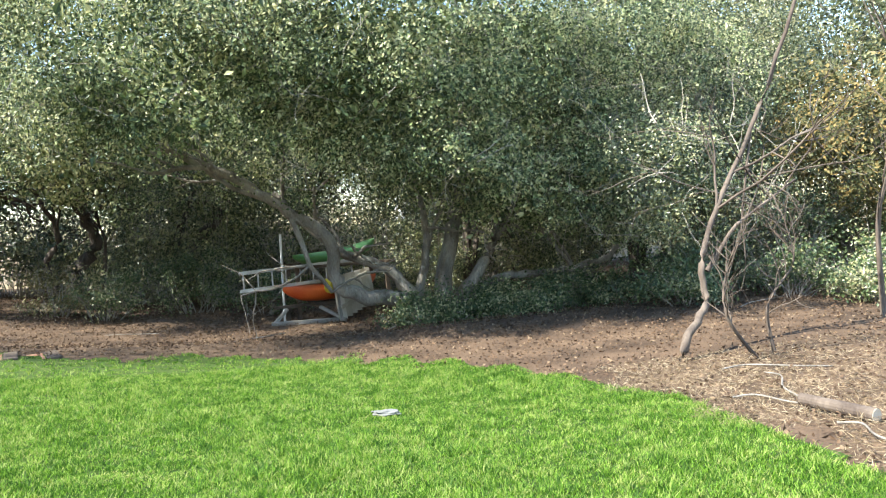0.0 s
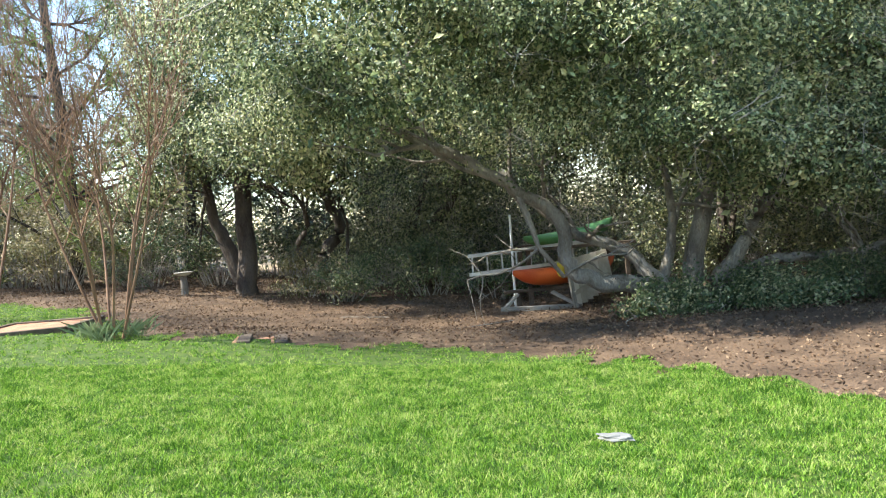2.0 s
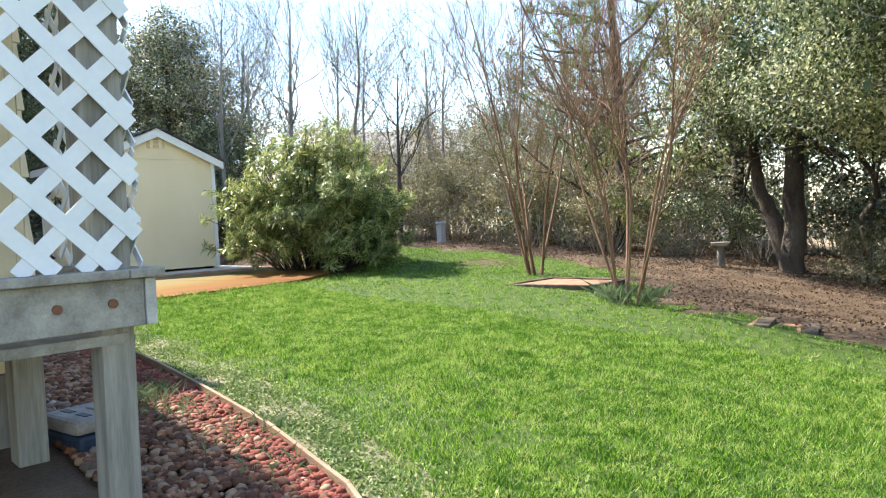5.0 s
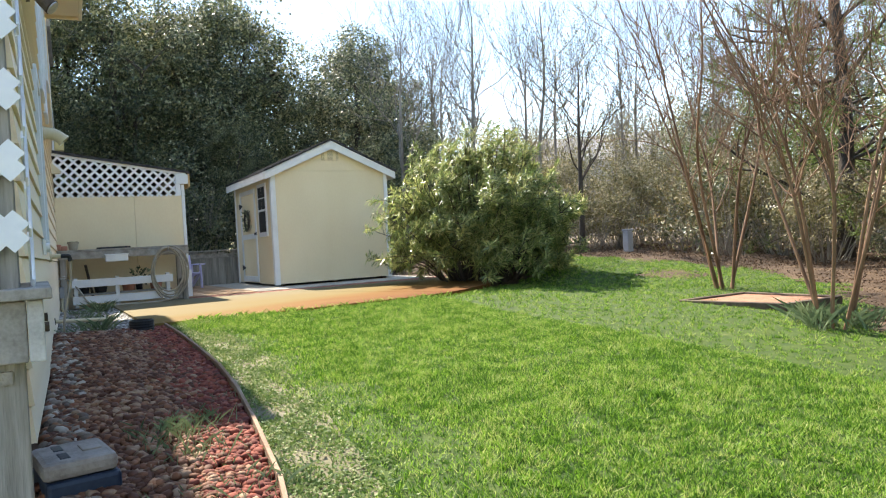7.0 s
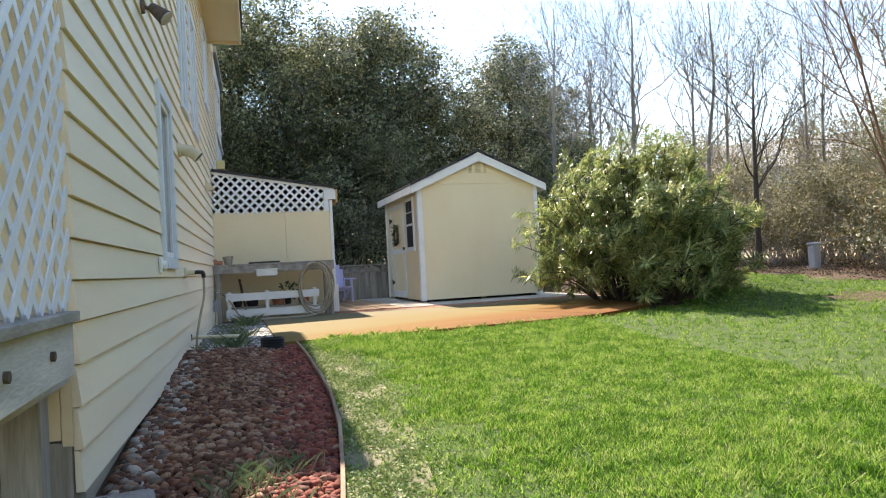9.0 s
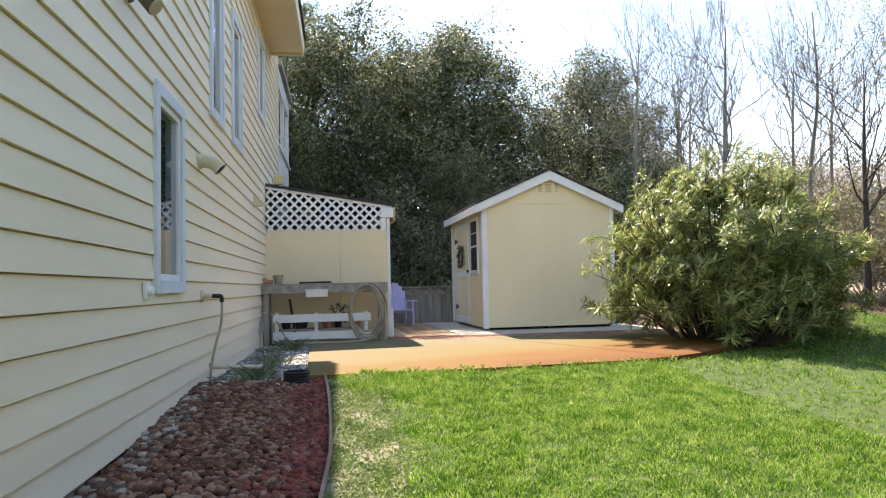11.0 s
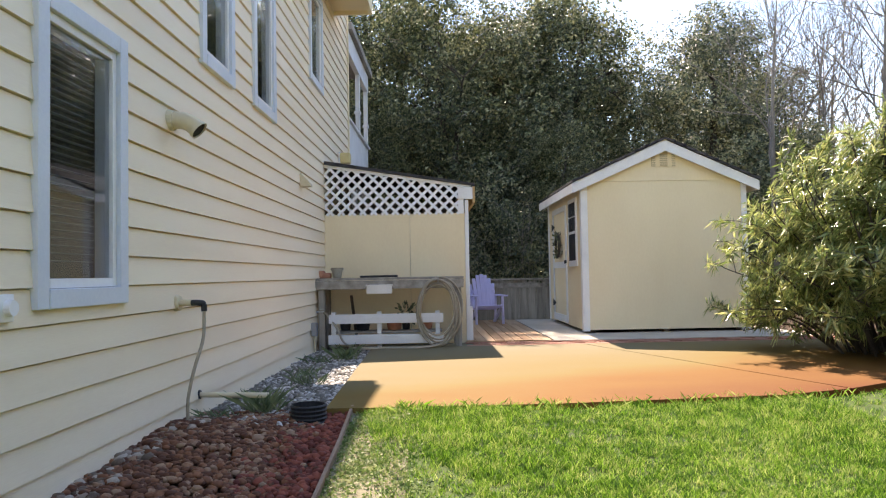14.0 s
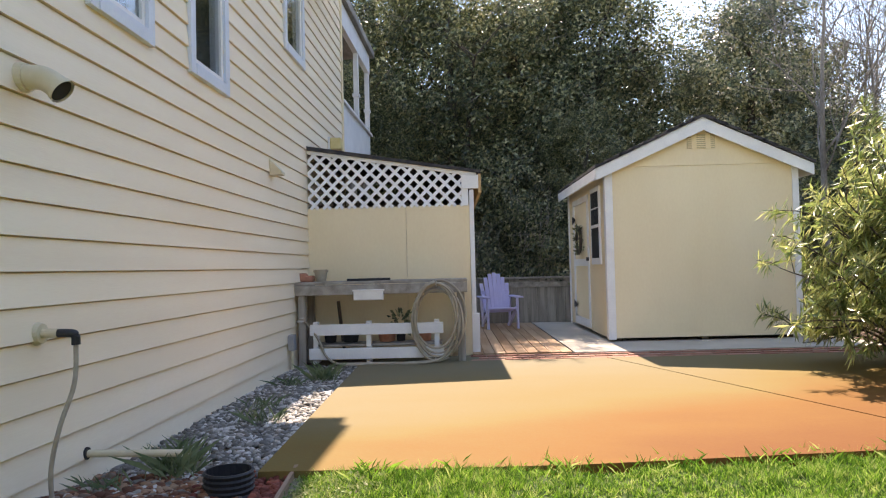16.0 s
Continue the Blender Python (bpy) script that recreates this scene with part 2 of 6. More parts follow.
for i, (p, col) in enumerate([(0.30, (0.19, 0.16, 0.095)), (0.88, (0.185, 0.128, 0.042)), (1.16, (0.185, 0.088, 0.022)), (1.54, (0.13, 0.04, 0.013))]):
    e = ramp.color_ramp.elements[i] if i < 2 else ramp.color_ramp.elements.new(min(p / 1.6, 1))
    e.position, e.color = p / 1.6, (*col, 1)
s4 = nt.nodes.new("ShaderNodeMath")
s4.operation = "DIVIDE"
s4.inputs[1].default_value = 1.6
nt.links.new(s3.outputs[0], s4.inputs[0])
nt.links.new(s4.outputs[0], ramp.inputs[0])
pb = nt.nodes["Principled BSDF"]
nt.links.new(ramp.outputs[0], pb.inputs["Base Color"])
pb.inputs["Roughness"].default_value, pb.inputs["Specular IOR Level"].default_value = 0.85, 0.12
bp = nt.nodes.new("ShaderNodeBump")
bp.inputs["Strength"].default_value, bp.inputs["Distance"].default_value = 0.25, 0.004
nt.links.new(fine.outputs["Fac"], bp.inputs["Height"])
nt.links.new(bp.outputs[0], pb.inputs["Normal"])

# ---- mesh helpers ----


def mesh_np(name, V, F, smooth=False):
    """A mesh from arrays of vertices and of faces that all have the same number of corners."""
    me = bpy.data.meshes.new(name)
    V, F = np.asarray(V, np.float32), np.asarray(F, np.int32)
    me.vertices.add(len(V))
    me.vertices.foreach_set("co", V.ravel())
    me.loops.add(F.size)
    me.loops.foreach_set("vertex_index", F.ravel())
    me.polygons.add(len(F))
    me.polygons.foreach_set("loop_start", np.arange(len(F), dtype=np.int32) * F.shape[1])
    me.polygons.foreach_set("use_smooth", np.full(len(F), smooth))
    me.update(calc_edges=True)
    return me


def own(name, me, material, parent=None, label="", at=None):
    ob = new(name, me)
    if material and not me.materials:
        me.materials.append(material)
    if parent:
        ob.parent = parent
    if at is not None:
        ob.matrix_basis = at
    return tagged(ob, label)


def part(name, bm, material, parent=None, label="", smooth=False):
    """Links a bmesh as one mesh object, under a thing or a part."""
    me = bpy.data.meshes.new(name)
    if smooth:
        for f in bm.faces:
            f.smooth = True
    bm.normal_update()
    bm.to_mesh(me)
    bm.free()
    return own(name, me, material, parent, label)


def thing(name, at, label, category, group="", kind=""):
    e = new(name)
    e.empty_display_size = 0.1
    e.matrix_basis = at if isinstance(at, Matrix) else pose(*at)
    return tagged(e, label, category, group, kind)


def box(x0, x1, y0, y1, z0, z1, bevel=0.0, m=None, bm=None):
    bm = bm or bmesh.new()
    r = bmesh.ops.create_cube(bm, size=1)
    bmesh.ops.scale(bm, vec=(x1 - x0, y1 - y0, z1 - z0), verts=r["verts"])
    bmesh.ops.translate(bm, vec=((x0 + x1) / 2, (y0 + y1) / 2, (z0 + z1) / 2), verts=r["verts"])
    if m is not None:
        bmesh.ops.transform(bm, matrix=m, verts=r["verts"])
    if bevel:
        es = list({e for v in r["verts"] for e in v.link_edges})
        bmesh.ops.bevel(bm, geom=es, offset=bevel, segments=2, affect="EDGES", profile=0.5)
    return bm


def beam(p, q, w, h, bevel=0.004, bm=None):
    """A squared bar from p to q."""
    p, q = Vector(p), Vector(q)
    d = q - p
    rot = d.to_track_quat("X", "Z").to_matrix().to_4x4()
    return box(-d.length / 2, d.length / 2, -w / 2, w / 2, -h / 2, h / 2, bevel, Matrix.Translation((p + q) / 2) @ rot, bm)


def cyl(p, q, r0, r1=None, sides=16, bm=None, caps=True):
    p, q = Vector(p), Vector(q)
    bm = bm or bmesh.new()
    r = bmesh.ops.create_cone(bm, cap_ends=caps, segments=sides, radius1=r0, radius2=r1 if r1 is not None else r0, depth=(q - p).length)
    m = Matrix.Translation((p + q) / 2) @ (q - p).to_track_quat("Z", "Y").to_matrix().to_4x4()
    bmesh.ops.transform(bm, matrix=m, verts=r["verts"])
    return bm


def prism(poly, z0, z1, bm=None, axis="z"):
    """A flat polygon given thickness along an axis."""
    bm = bm or bmesh.new()

    def co(u, v, w):
        return {"z": (u, v, w), "x": (w, u, v), "y": (u, w, v)}[axis]
    a = [bm.verts.new(co(u, v, z0)) for u, v in poly]
    b = [bm.verts.new(co(u, v, z1)) for u, v in poly]
    bm.faces.new(a[::-1])
    bm.faces.new(b)
    for i in range(len(a)):
        j = (i + 1) % len(a)
        bm.faces.new((a[i], a[j], b[j], b[i]))
    bmesh.ops.recalc_face_normals(bm, faces=bm.faces)
    return bm


def smooth_line(pts, per=6):
    """Points on a smooth line through pts."""
    P = np.array(pts, float)
    P = np.vstack([2 * P[0] - P[1], P, 2 * P[-1] - P[-2]])
    out = []
    for i in range(1, len(P) - 2):
        for t in np.arange(per) / per:
            a, b, c, d = P[i - 1], P[i], P[i + 1], P[i + 2]
            out.append(0.5 * (2 * b + (c - a) * t + (2 * a - 5 * b + 4 * c - d) * t * t + (3 * b - a - 3 * c + d) * t ** 3))
    out.append(P[-2])
    return np.array(out)


def tube(pts, radii, sides=6):
    """Vertices and quads of a tube along pts."""
    P = np.asarray(pts, float)
    R = np.broadcast_to(np.asarray(radii, float), (len(P),))
    T = np.gradient(P, axis=0)
    T /= np.linalg.norm(T, axis=1, keepdims=True) + 1e-9
    ref = np.where(np.abs(T[:, 2:3]) > 0.9, np.array([[1.0, 0, 0]]), np.array([[0, 0, 1.0]]))
    U = np.cross(ref, T)
    U /= np.linalg.norm(U, axis=1, keepdims=True) + 1e-9
    W = np.cross(T, U)
    a = np.arange(sides) / sides * 2 * np.pi
    V = P[:, None] + R[:, None, None] * (np.cos(a)[None, :, None] * U[:, None] + np.sin(a)[None, :, None] * W[:, None])
    i = np.arange(len(P) - 1)[:, None] * sides
    k, k1 = np.arange(sides)[None], (np.arange(sides)[None] + 1) % sides
    F = np.stack([i + k, i + k1, i + sides + k1, i + sides + k], -1).reshape(-1, 4)
    return V.reshape(-1, 3), F


class Soup:
    """Gathers pieces of one mesh."""

    def __init__(self):
        self.V, self.F, self.n = [], [], 0

    def add(self, V, F):
        self.V.append(V)
        self.F.append(F + self.n)
        self.n += len(V)

    def mesh(self, name, smooth=False):
        return mesh_np(name, np.vstack(self.V), np.vstack(self.F), smooth)


def unit(A):
    return A / (np.linalg.norm(A, axis=-1, keepdims=True) + 1e-9)


def leaves(rs, C, length, width, droop=0.0, D=None, face=None):
    """Diamond leaves, folded a little, at the places C; face: the way that their upper sides turn."""
    n = len(C)
    d = unit(rs.normal(size=(n, 3)) + np.array([0, 0, -droop]) if D is None else D + rs.normal(size=(n, 3)) * 0.35)
    if face is None:
        s = unit(np.cross(d, rs.normal(size=(n, 3))))
    else:
        f = unit(face + rs.normal(size=(n, 3)) * 0.42)
        d = unit(d - f * np.sum(d * f, 1, keepdims=True))
        s = np.cross(d, f)
    k = rs.uniform(0.65, 1.35, (n, 1))
    up = np.cross(s, d) * width * 0.18 * k
    a, b = C, C + d * length * k
    mid = C + d * length * 0.45 * k + up
    V = np.stack([a, mid + s * width * 0.5 * k, b, mid - s * width * 0.5 * k], 1).reshape(-1, 3)
    return V, np.arange(4 * n).reshape(n, 4)


def ss(a, b, v):
    t = np.clip((np.asarray(v, float) - a) / (b - a), 0, 1)
    return t * t * (3 - 2 * t)


def height(x, y):
    """The ground: it falls from the patio to the east and drops off to the woods."""
    x, y = np.asarray(x, float), np.asarray(y, float)
    z = -0.28 - 0.05 * np.clip(x, -18, 1.5)
    z = z + 0.05 * np.exp(-((x + 5) ** 2 / 9 + (y - 10) ** 2 / 5))
    z = z - 0.24 * ss(10.2, 12.6, y) * ss(-7.5, -2, x)
    z = z - 0.11 * ss(2, 6, y) * ss(-4, 1, x)
    z = z + 0.12 * ss(-6, -14, x) * ss(9, 14, y)
    z = z + 0.10 * ss(4.4, 3.4, y) * ss(-1.5, -5, x)
    z = np.where((x < -8.0) & (y < 12), z + (np.minimum(z, 0.16) - z) * ss(-8.0, -8.9, x) * ss(12.0, 10.4, y), z)
    z = z + 0.04 * ss(-7.2, -8.8, x) * ss(11.5, 9.5, y) * ss(4.45, 4.9, y)      # the turf swells up to the slab
    z = z - 0.0105 * (np.clip(y, -6, 30) - 4.4)      # falls gently away from the house
    return np.minimum(z, 0.75)


def hz(x, y):
    return float(height(x, y))


def inside(x, y, poly):
    """Even-odd test of many points against a polygon."""
    r = np.zeros(np.shape(x), bool)
    for (x0, y0), (x1, y1) in zip(poly, poly[1:] + poly[:1]):
        c = (y0 > y) != (y1 > y)
        r ^= c & (x < (x1 - x0) * (y - y0) / ((y1 - y0) if y1 != y0 else 1e-9) + x0)
    return r

# ---- ground ----
xs = np.concatenate([[-400, -250, -150, -90, -60, -45], np.arange(-36, 26, 0.5), [28, 34, 45, 60, 90, 150, 250, 400]])
ys = np.concatenate([[-400, -250, -120, -60, -30, -15], np.arange(-8, 34, 0.5), [36, 42, 50, 60, 90, 150, 250, 400]])
GX, GY = np.meshgrid(xs, ys, indexing="ij")
GZ = height(GX, GY)
GZ = GZ + 0.05 * np.sin(GX * 1.7 + 0.6 * GY) * np.sin(GY * 1.3) * ss(11, 14, GY) + 0.9 * ss(24, 34, GY) - 0.022
GI = np.arange(GX.size).reshape(GX.shape)
GF = np.stack([GI[:-1, :-1], GI[1:, :-1], GI[1:, 1:], GI[:-1, 1:]], -1).reshape(-1, 4)
ground = own("ground", mesh_np("ground", np.stack([GX, GY, GZ], -1).reshape(-1, 3), GF, True), M_litter)
ground.data.materials.append(M_field)
fx, fy = GX[:-1, :-1].ravel(), GY[:-1, :-1].ravel()
ground.data.polygons.foreach_set("material_index", ((fy > 25) | (fx > 24) | (fx < -34)).astype(np.int32))
tagged(ground, "woodland floor of brown leaf litter and pine straw", "ground", kind="structure")

LAWN = [(3.1, 0.0), (3.15, 2.7), (3.3, 3.5), (3.5, 4.8), (3.1, 6.0), (2.1, 7.7), (1.3, 8.8), (0.2, 9.15), (-1.5, 9.6), (-3.0, 9.9), (-4.2, 10.6),
        (-5.4, 12.6), (-6.6, 14.0), (-8.6, 15.1), (-11.0, 15.4), (-14.3, 15.0), (-15.0, 13.5), (-13.0, 12.0), (-11.2, 11.4), (-10.2, 9.9),
        (-9.5, 9.0), (-9.05, 7.9), (-8.87, 6.0), (-8.85, 4.5), (-8.2, 4.66), (-6.5, 4.74), (-4.8, 4.65), (-3.0, 4.36), (-1.7, 3.8), (-0.9, 2.6), (-0.5, 0.6), (-0.6, -2.0), (3.1, -2.0)]
S = 0.14
LX, LY = np.meshgrid(np.arange(-15.2, 4.1, S), np.arange(-2.2, 15.6, S), indexing="ij")
LI = np.arange(LX.size).reshape(LX.shape)
wob = 0.16 * np.sin(LX * 3.1 + LY * 1.3) + 0.12 * np.sin(LX * 7.3 - LY * 5.1)
mx, my = (LX[:-1, :-1] + S / 2), (LY[:-1, :-1] + S / 2)
keep = inside(mx + wob[:-1, :-1] * ss(5, 7, my), my + wob[:-1, :-1] * ss(5, 7, my), LAWN)
LF = np.stack([LI[:-1, :-1], LI[1:, :-1], LI[1:, 1:], LI[:-1, 1:]], -1)[keep]
LZ = height(LX, LY) + 0.005 * np.sin(LX * 2.3) * np.sin(LY * 2.9) - 0.005
lawn = own("lawn", mesh_np("lawn", np.stack([LX, LY, LZ], -1).reshape(-1, 3), LF, True), M_lawn)
tagged(lawn, "uneven back lawn with thin dry patches", "lawn", kind="structure")

# grass blades, finest where the walk goes by
rs = np.random.RandomState(3)
n = 1350000
nt_ = n // 9
near = rs.uniform(size=nt_) < 0.62      # most of the tufts stand within a few steps of the walk
tx = np.where(near, rs.uniform(-9.3, 3.6, nt_), rs.uniform(-15.2, 4.1, nt_))
ty = np.where(near, rs.uniform(2.4, 8.2, nt_), rs.uniform(-0.5, 15.5, nt_))
bx = np.repeat(tx, 9) + rs.normal(0, 0.014, n)      # small tufts of nine blades
by = np.repeat(ty, 9) + rs.normal(0, 0.014, n)
clump = np.sin(tx * 9.1 + 2 * np.sin(ty * 5.3)) * np.sin(ty * 8.3 + 2 * np.sin(tx * 4.7))
tuft_h = np.repeat(rs.uniform(0.55, 1.35, nt_) * (1 + 0.35 * clump), 9)
w = 0.16 * np.sin(bx * 3.1 + by * 1.3) + 0.12 * np.sin(bx * 7.3 - by * 5.1)
thin = np.sin(bx * 1.9 + 1) * np.sin(by * 2.3 + 0.5) + 0.6 * np.sin(bx * 4.7 + by * 3.9)
strip = (by < 5.15 + 0.15 * np.sin(bx * 5)) & (bx > -8.0) & (bx < -2)
ok = inside(bx + w * ss(5, 7, by), by + w * ss(5, 7, by), LAWN) & (rs.uniform(size=n) < np.where(strip, 0.4, np.where(thin > 1.35, 0.5, 1.0)))
bx, by, tuft_h = bx[ok], by[ok], tuft_h[ok]
n = len(bx)
tall = tuft_h * rs.uniform(0.018, 0.038, n) * (1 + 0.25 * np.sin(bx * 2.1) * np.sin(by * 1.7)) * np.where(bx < -7.5, 1.25, 1.0)
a = rs.uniform(0, 2 * np.pi, n)
base = np.stack([bx, by, height(bx, by) - 0.004], 1)
side = np.stack([np.cos(a), np.sin(a), 0 * a], 1) * rs.uniform(0.0022, 0.0048, n)[:, None]
lean = np.stack([rs.normal(0, 0.6, n), rs.normal(0, 0.6, n), np.ones(n)], 1) * tall[:, None]
V = np.stack([base - side, base + side, base + lean], 1).reshape(-1, 3)
tagged(own("grass", mesh_np("grass", V, np.arange(3 * n).reshape(n, 3)), M_grass), "short bright green spring grass blades of the lawn", "grass", kind="stuff")

# dry leaves strewn under the trees
n = 125000
qx, qy = rs.uniform(-17, 15, n), rs.uniform(2.0, 24, n)
ok = ~inside(qx, qy, LAWN) & ~((qx < -8.2) & (qy < 11)) & ~((qx < 0.2) & (qy < 8)) & ((qy > 5) | (qx > 3))
C = np.stack([qx, qy, height(qx, qy) + rs.uniform(0.0, 0.03, n)], 1)[ok]
D = unit(np.stack([rs.normal(size=len(C)), rs.normal(size=len(C)), rs.normal(0, 0.25, len(C))], 1))
V, F = leaves(rs, C, 0.042, 0.024, D=D)
tagged(own("fallen_leaves", mesh_np("fallen_leaves", V, F), M_dry), "brown dry fallen leaves over the woodland floor", "leaf litter", kind="stuff")

n = 46000
qx, qy = rs.uniform(3.0, 7.5, n), rs.uniform(1.0, 6.2, n)
ok = (qx + 0.25 * np.sin(qy * 5) > 3.35) & (rs.uniform(size=n) < 1.2 - (qx - 3) * 0.25)
C = np.stack([qx, qy, height(qx, qy) + rs.uniform(0.0, 0.03, n)], 1)[ok]
D = unit(np.stack([rs.normal(size=len(C)), rs.normal(size=len(C)), rs.normal(0.1, 0.2, len(C))], 1))
tagged(own("dry_straw", mesh_np("dry_straw", *leaves(rs, C, 0.06, 0.004, D=D)), M_straw), "pale dry straw and dead grass at the wood's edge", "straw", kind="stuff")

# ---- patio ----
PZ = 0.21
patio = thing("patio", (0, 0, 0), "concrete patio stained orange by rusty water", "patio", kind="structure")
part("concrete_slab", prism([(-8.85, 4.25), (-8.85, 6.0), (-9.03, 7.9), (-9.25, 8.55), (-12.3, 7.55), (-13.35, 7.2), (-13.35, 4.25)], 0.02, PZ), M_patio, patio)
part("concrete_slab", prism([(-9.262, 8.568), (-9.5, 9.0), (-10.2, 9.9), (-11.2, 10.6), (-13.35, 10.9), (-13.35, 7.22), (-12.3, 7.57)], 0.02, PZ), M_patio, patio)
part("concrete_slab", prism([(-13.95, 6.92), (-13.95, 10.9), (-18.8, 10.9), (-18.8, 6.92)], 0.02, PZ), mat("pale_concrete", (0.42, 0.38, 0.31), (0.53, 0.48, 0.40), 1.5, 0.85, 0.3, 50), patio)
part("mortar_bed", prism([(-13.36, 4.3), (-13.36, 10.85), (-13.94, 10.85), (-13.94, 4.3)], 0.02, PZ - 0.012), M_soil, patio)
deck = thing("wooden_walkway", (0, 0, 0), "low tan plank walkway beside the garden shed", "deck")
part("joist_frame", box(-18.75, -14.0, 5.6, 6.9, 0.03, PZ - 0.03), M_timber, deck)

# ---- house ----
WY = 3.35
X0, X1 = -3.8, -16.8
HM = pose(-10, 3.33, 0) @ pose(0, 0, 0, 0, 0, -1.95) @ pose(10, -3.35, 0)      # the wall runs a little askew to the sheds
TALL = -8.2
WINS = [(-7.49, -6.77, 1.18, 2.53, True), (-9.58, -8.95, 2.99, 4.5, False), (-11.07, -10.40, 3.0, 4.5, False), (-13.98, -13.20, 4.05, 5.3, False)]
house = thing("house", HM, "two-storey cream house with horizontal lap siding", "house")
part("house_core", box(X1 + 0.02, TALL, -6.0, WY - 0.16, 0.2, 6.6), M_dark, house)
# unseen sloping top of the near part, made low to keep shadow off the lawn
part("house_core", prism([(TALL + 0.002, 0.3), (X0 - 0.04, 0.3), (X0 - 0.04, 2.45), (TALL + 0.002, 4.25)], -6.0, WY - 0.16, axis="y"), M_dark, house)
part("rake_board", beam((X0 + 0.05, WY + 0.02, 2.5), (TALL, WY + 0.02, 4.3), 0.08, 0.16, 0.004), M_wall, house)
part("upper_end_wall", box(TALL, TALL + 0.05, -6.0, WY - 0.02, 4.1, 6.3), M_wall, house)
part("foundation", box(X1 + 0.03, X0 - 0.05, WY - 0.15, WY - 0.03, -0.4, 0.27), mat("cream_grey_foundation", (0.42, 0.37, 0.28), (0.54, 0.48, 0.37), 2, 0.9, 0.4, 40), house)
part("soffit", box(-15.3, -10.0, WY - 0.02, WY + 0.60, 5.72, 5.76), M_wall, house)
part("fascia", box(-15.32, -10.0, WY + 0.60, WY + 0.66, 5.66, 5.98, 0.006), M_wall, house)
part("fascia", box(-15.36, -15.32, WY - 0.02, WY + 0.66, 5.66, 5.98, 0.006), M_wall, house)
part("roof", prism([(-6.6, 8.6), (WY + 0.7, 5.98), (WY + 0.7, 6.06), (-6.6, 8.75)], -15.4, -9.95, axis="x"), M_shingle, house)
part("end_wall", box(X0 - 0.03, X0, -6.0, WY - 0.06, 0.36, 2.45), M_wall, house)
part("corner_board", box(X0 - 0.02, X0 - 0.0, WY - 0.058, WY - 0.013, 0.33, 2.42, 0.004), M_wall, house)
part("corner_board", box(X1 - 0.04, X1 + 0.06, WY - 0.1, WY + 0.035, 0.2, 6.3, 0.004), M_wall, house)
part("pier", box(X0 - 0.2, X0 + 0.0, WY - 0.22, WY - 0.02, -0.4, 0.35, 0.005), M_wood_v, house)
# upper porch beyond the far corner
porch = thing("upper_porch", HM, "white painted upper porch at the far house corner", "porch")
part("parapet", box(-20.1, X1 - 0.06, WY - 0.06, WY + 0.0, 3.3, 4.2, 0.004), M_white, porch)
part("parapet_cap", box(-20.15, X1 - 0.05, WY - 0.1, WY + 0.05, 4.2, 4.25, 0.004), M_white, porch)
part("porch_beam", box(-20.1, X1 - 0.06, WY - 0.08, WY + 0.02, 5.55, 5.95, 0.005), M_white, porch)
part("porch_roof", box(-20.3, X1 - 0.06, WY - 2.5, WY + 0.1, 5.96, 6.1), M_wood, porch)
part("porch_floor", box(-20.1, X1 - 0.06, WY - 2.5, WY - 0.08, 3.2, 3.32), M_wood, porch)
for px in (-18.6, -20.0):
    part("porch_post", box(px - 0.06, px + 0.06, WY - 0.08, WY + 0.01, 4.25, 5.55, 0.005), M_white, porch)
    part("post_collar", box(px - 0.09, px + 0.09, WY - 0.1, WY + 0.03, 4.7, 4.76, 0.004), M_white, porch)
    part("support_post", box(px - 0.07, px + 0.07, WY - 0.2, WY - 0.08, 0.1, 3.2, 0.005), M_wood_v, porch)


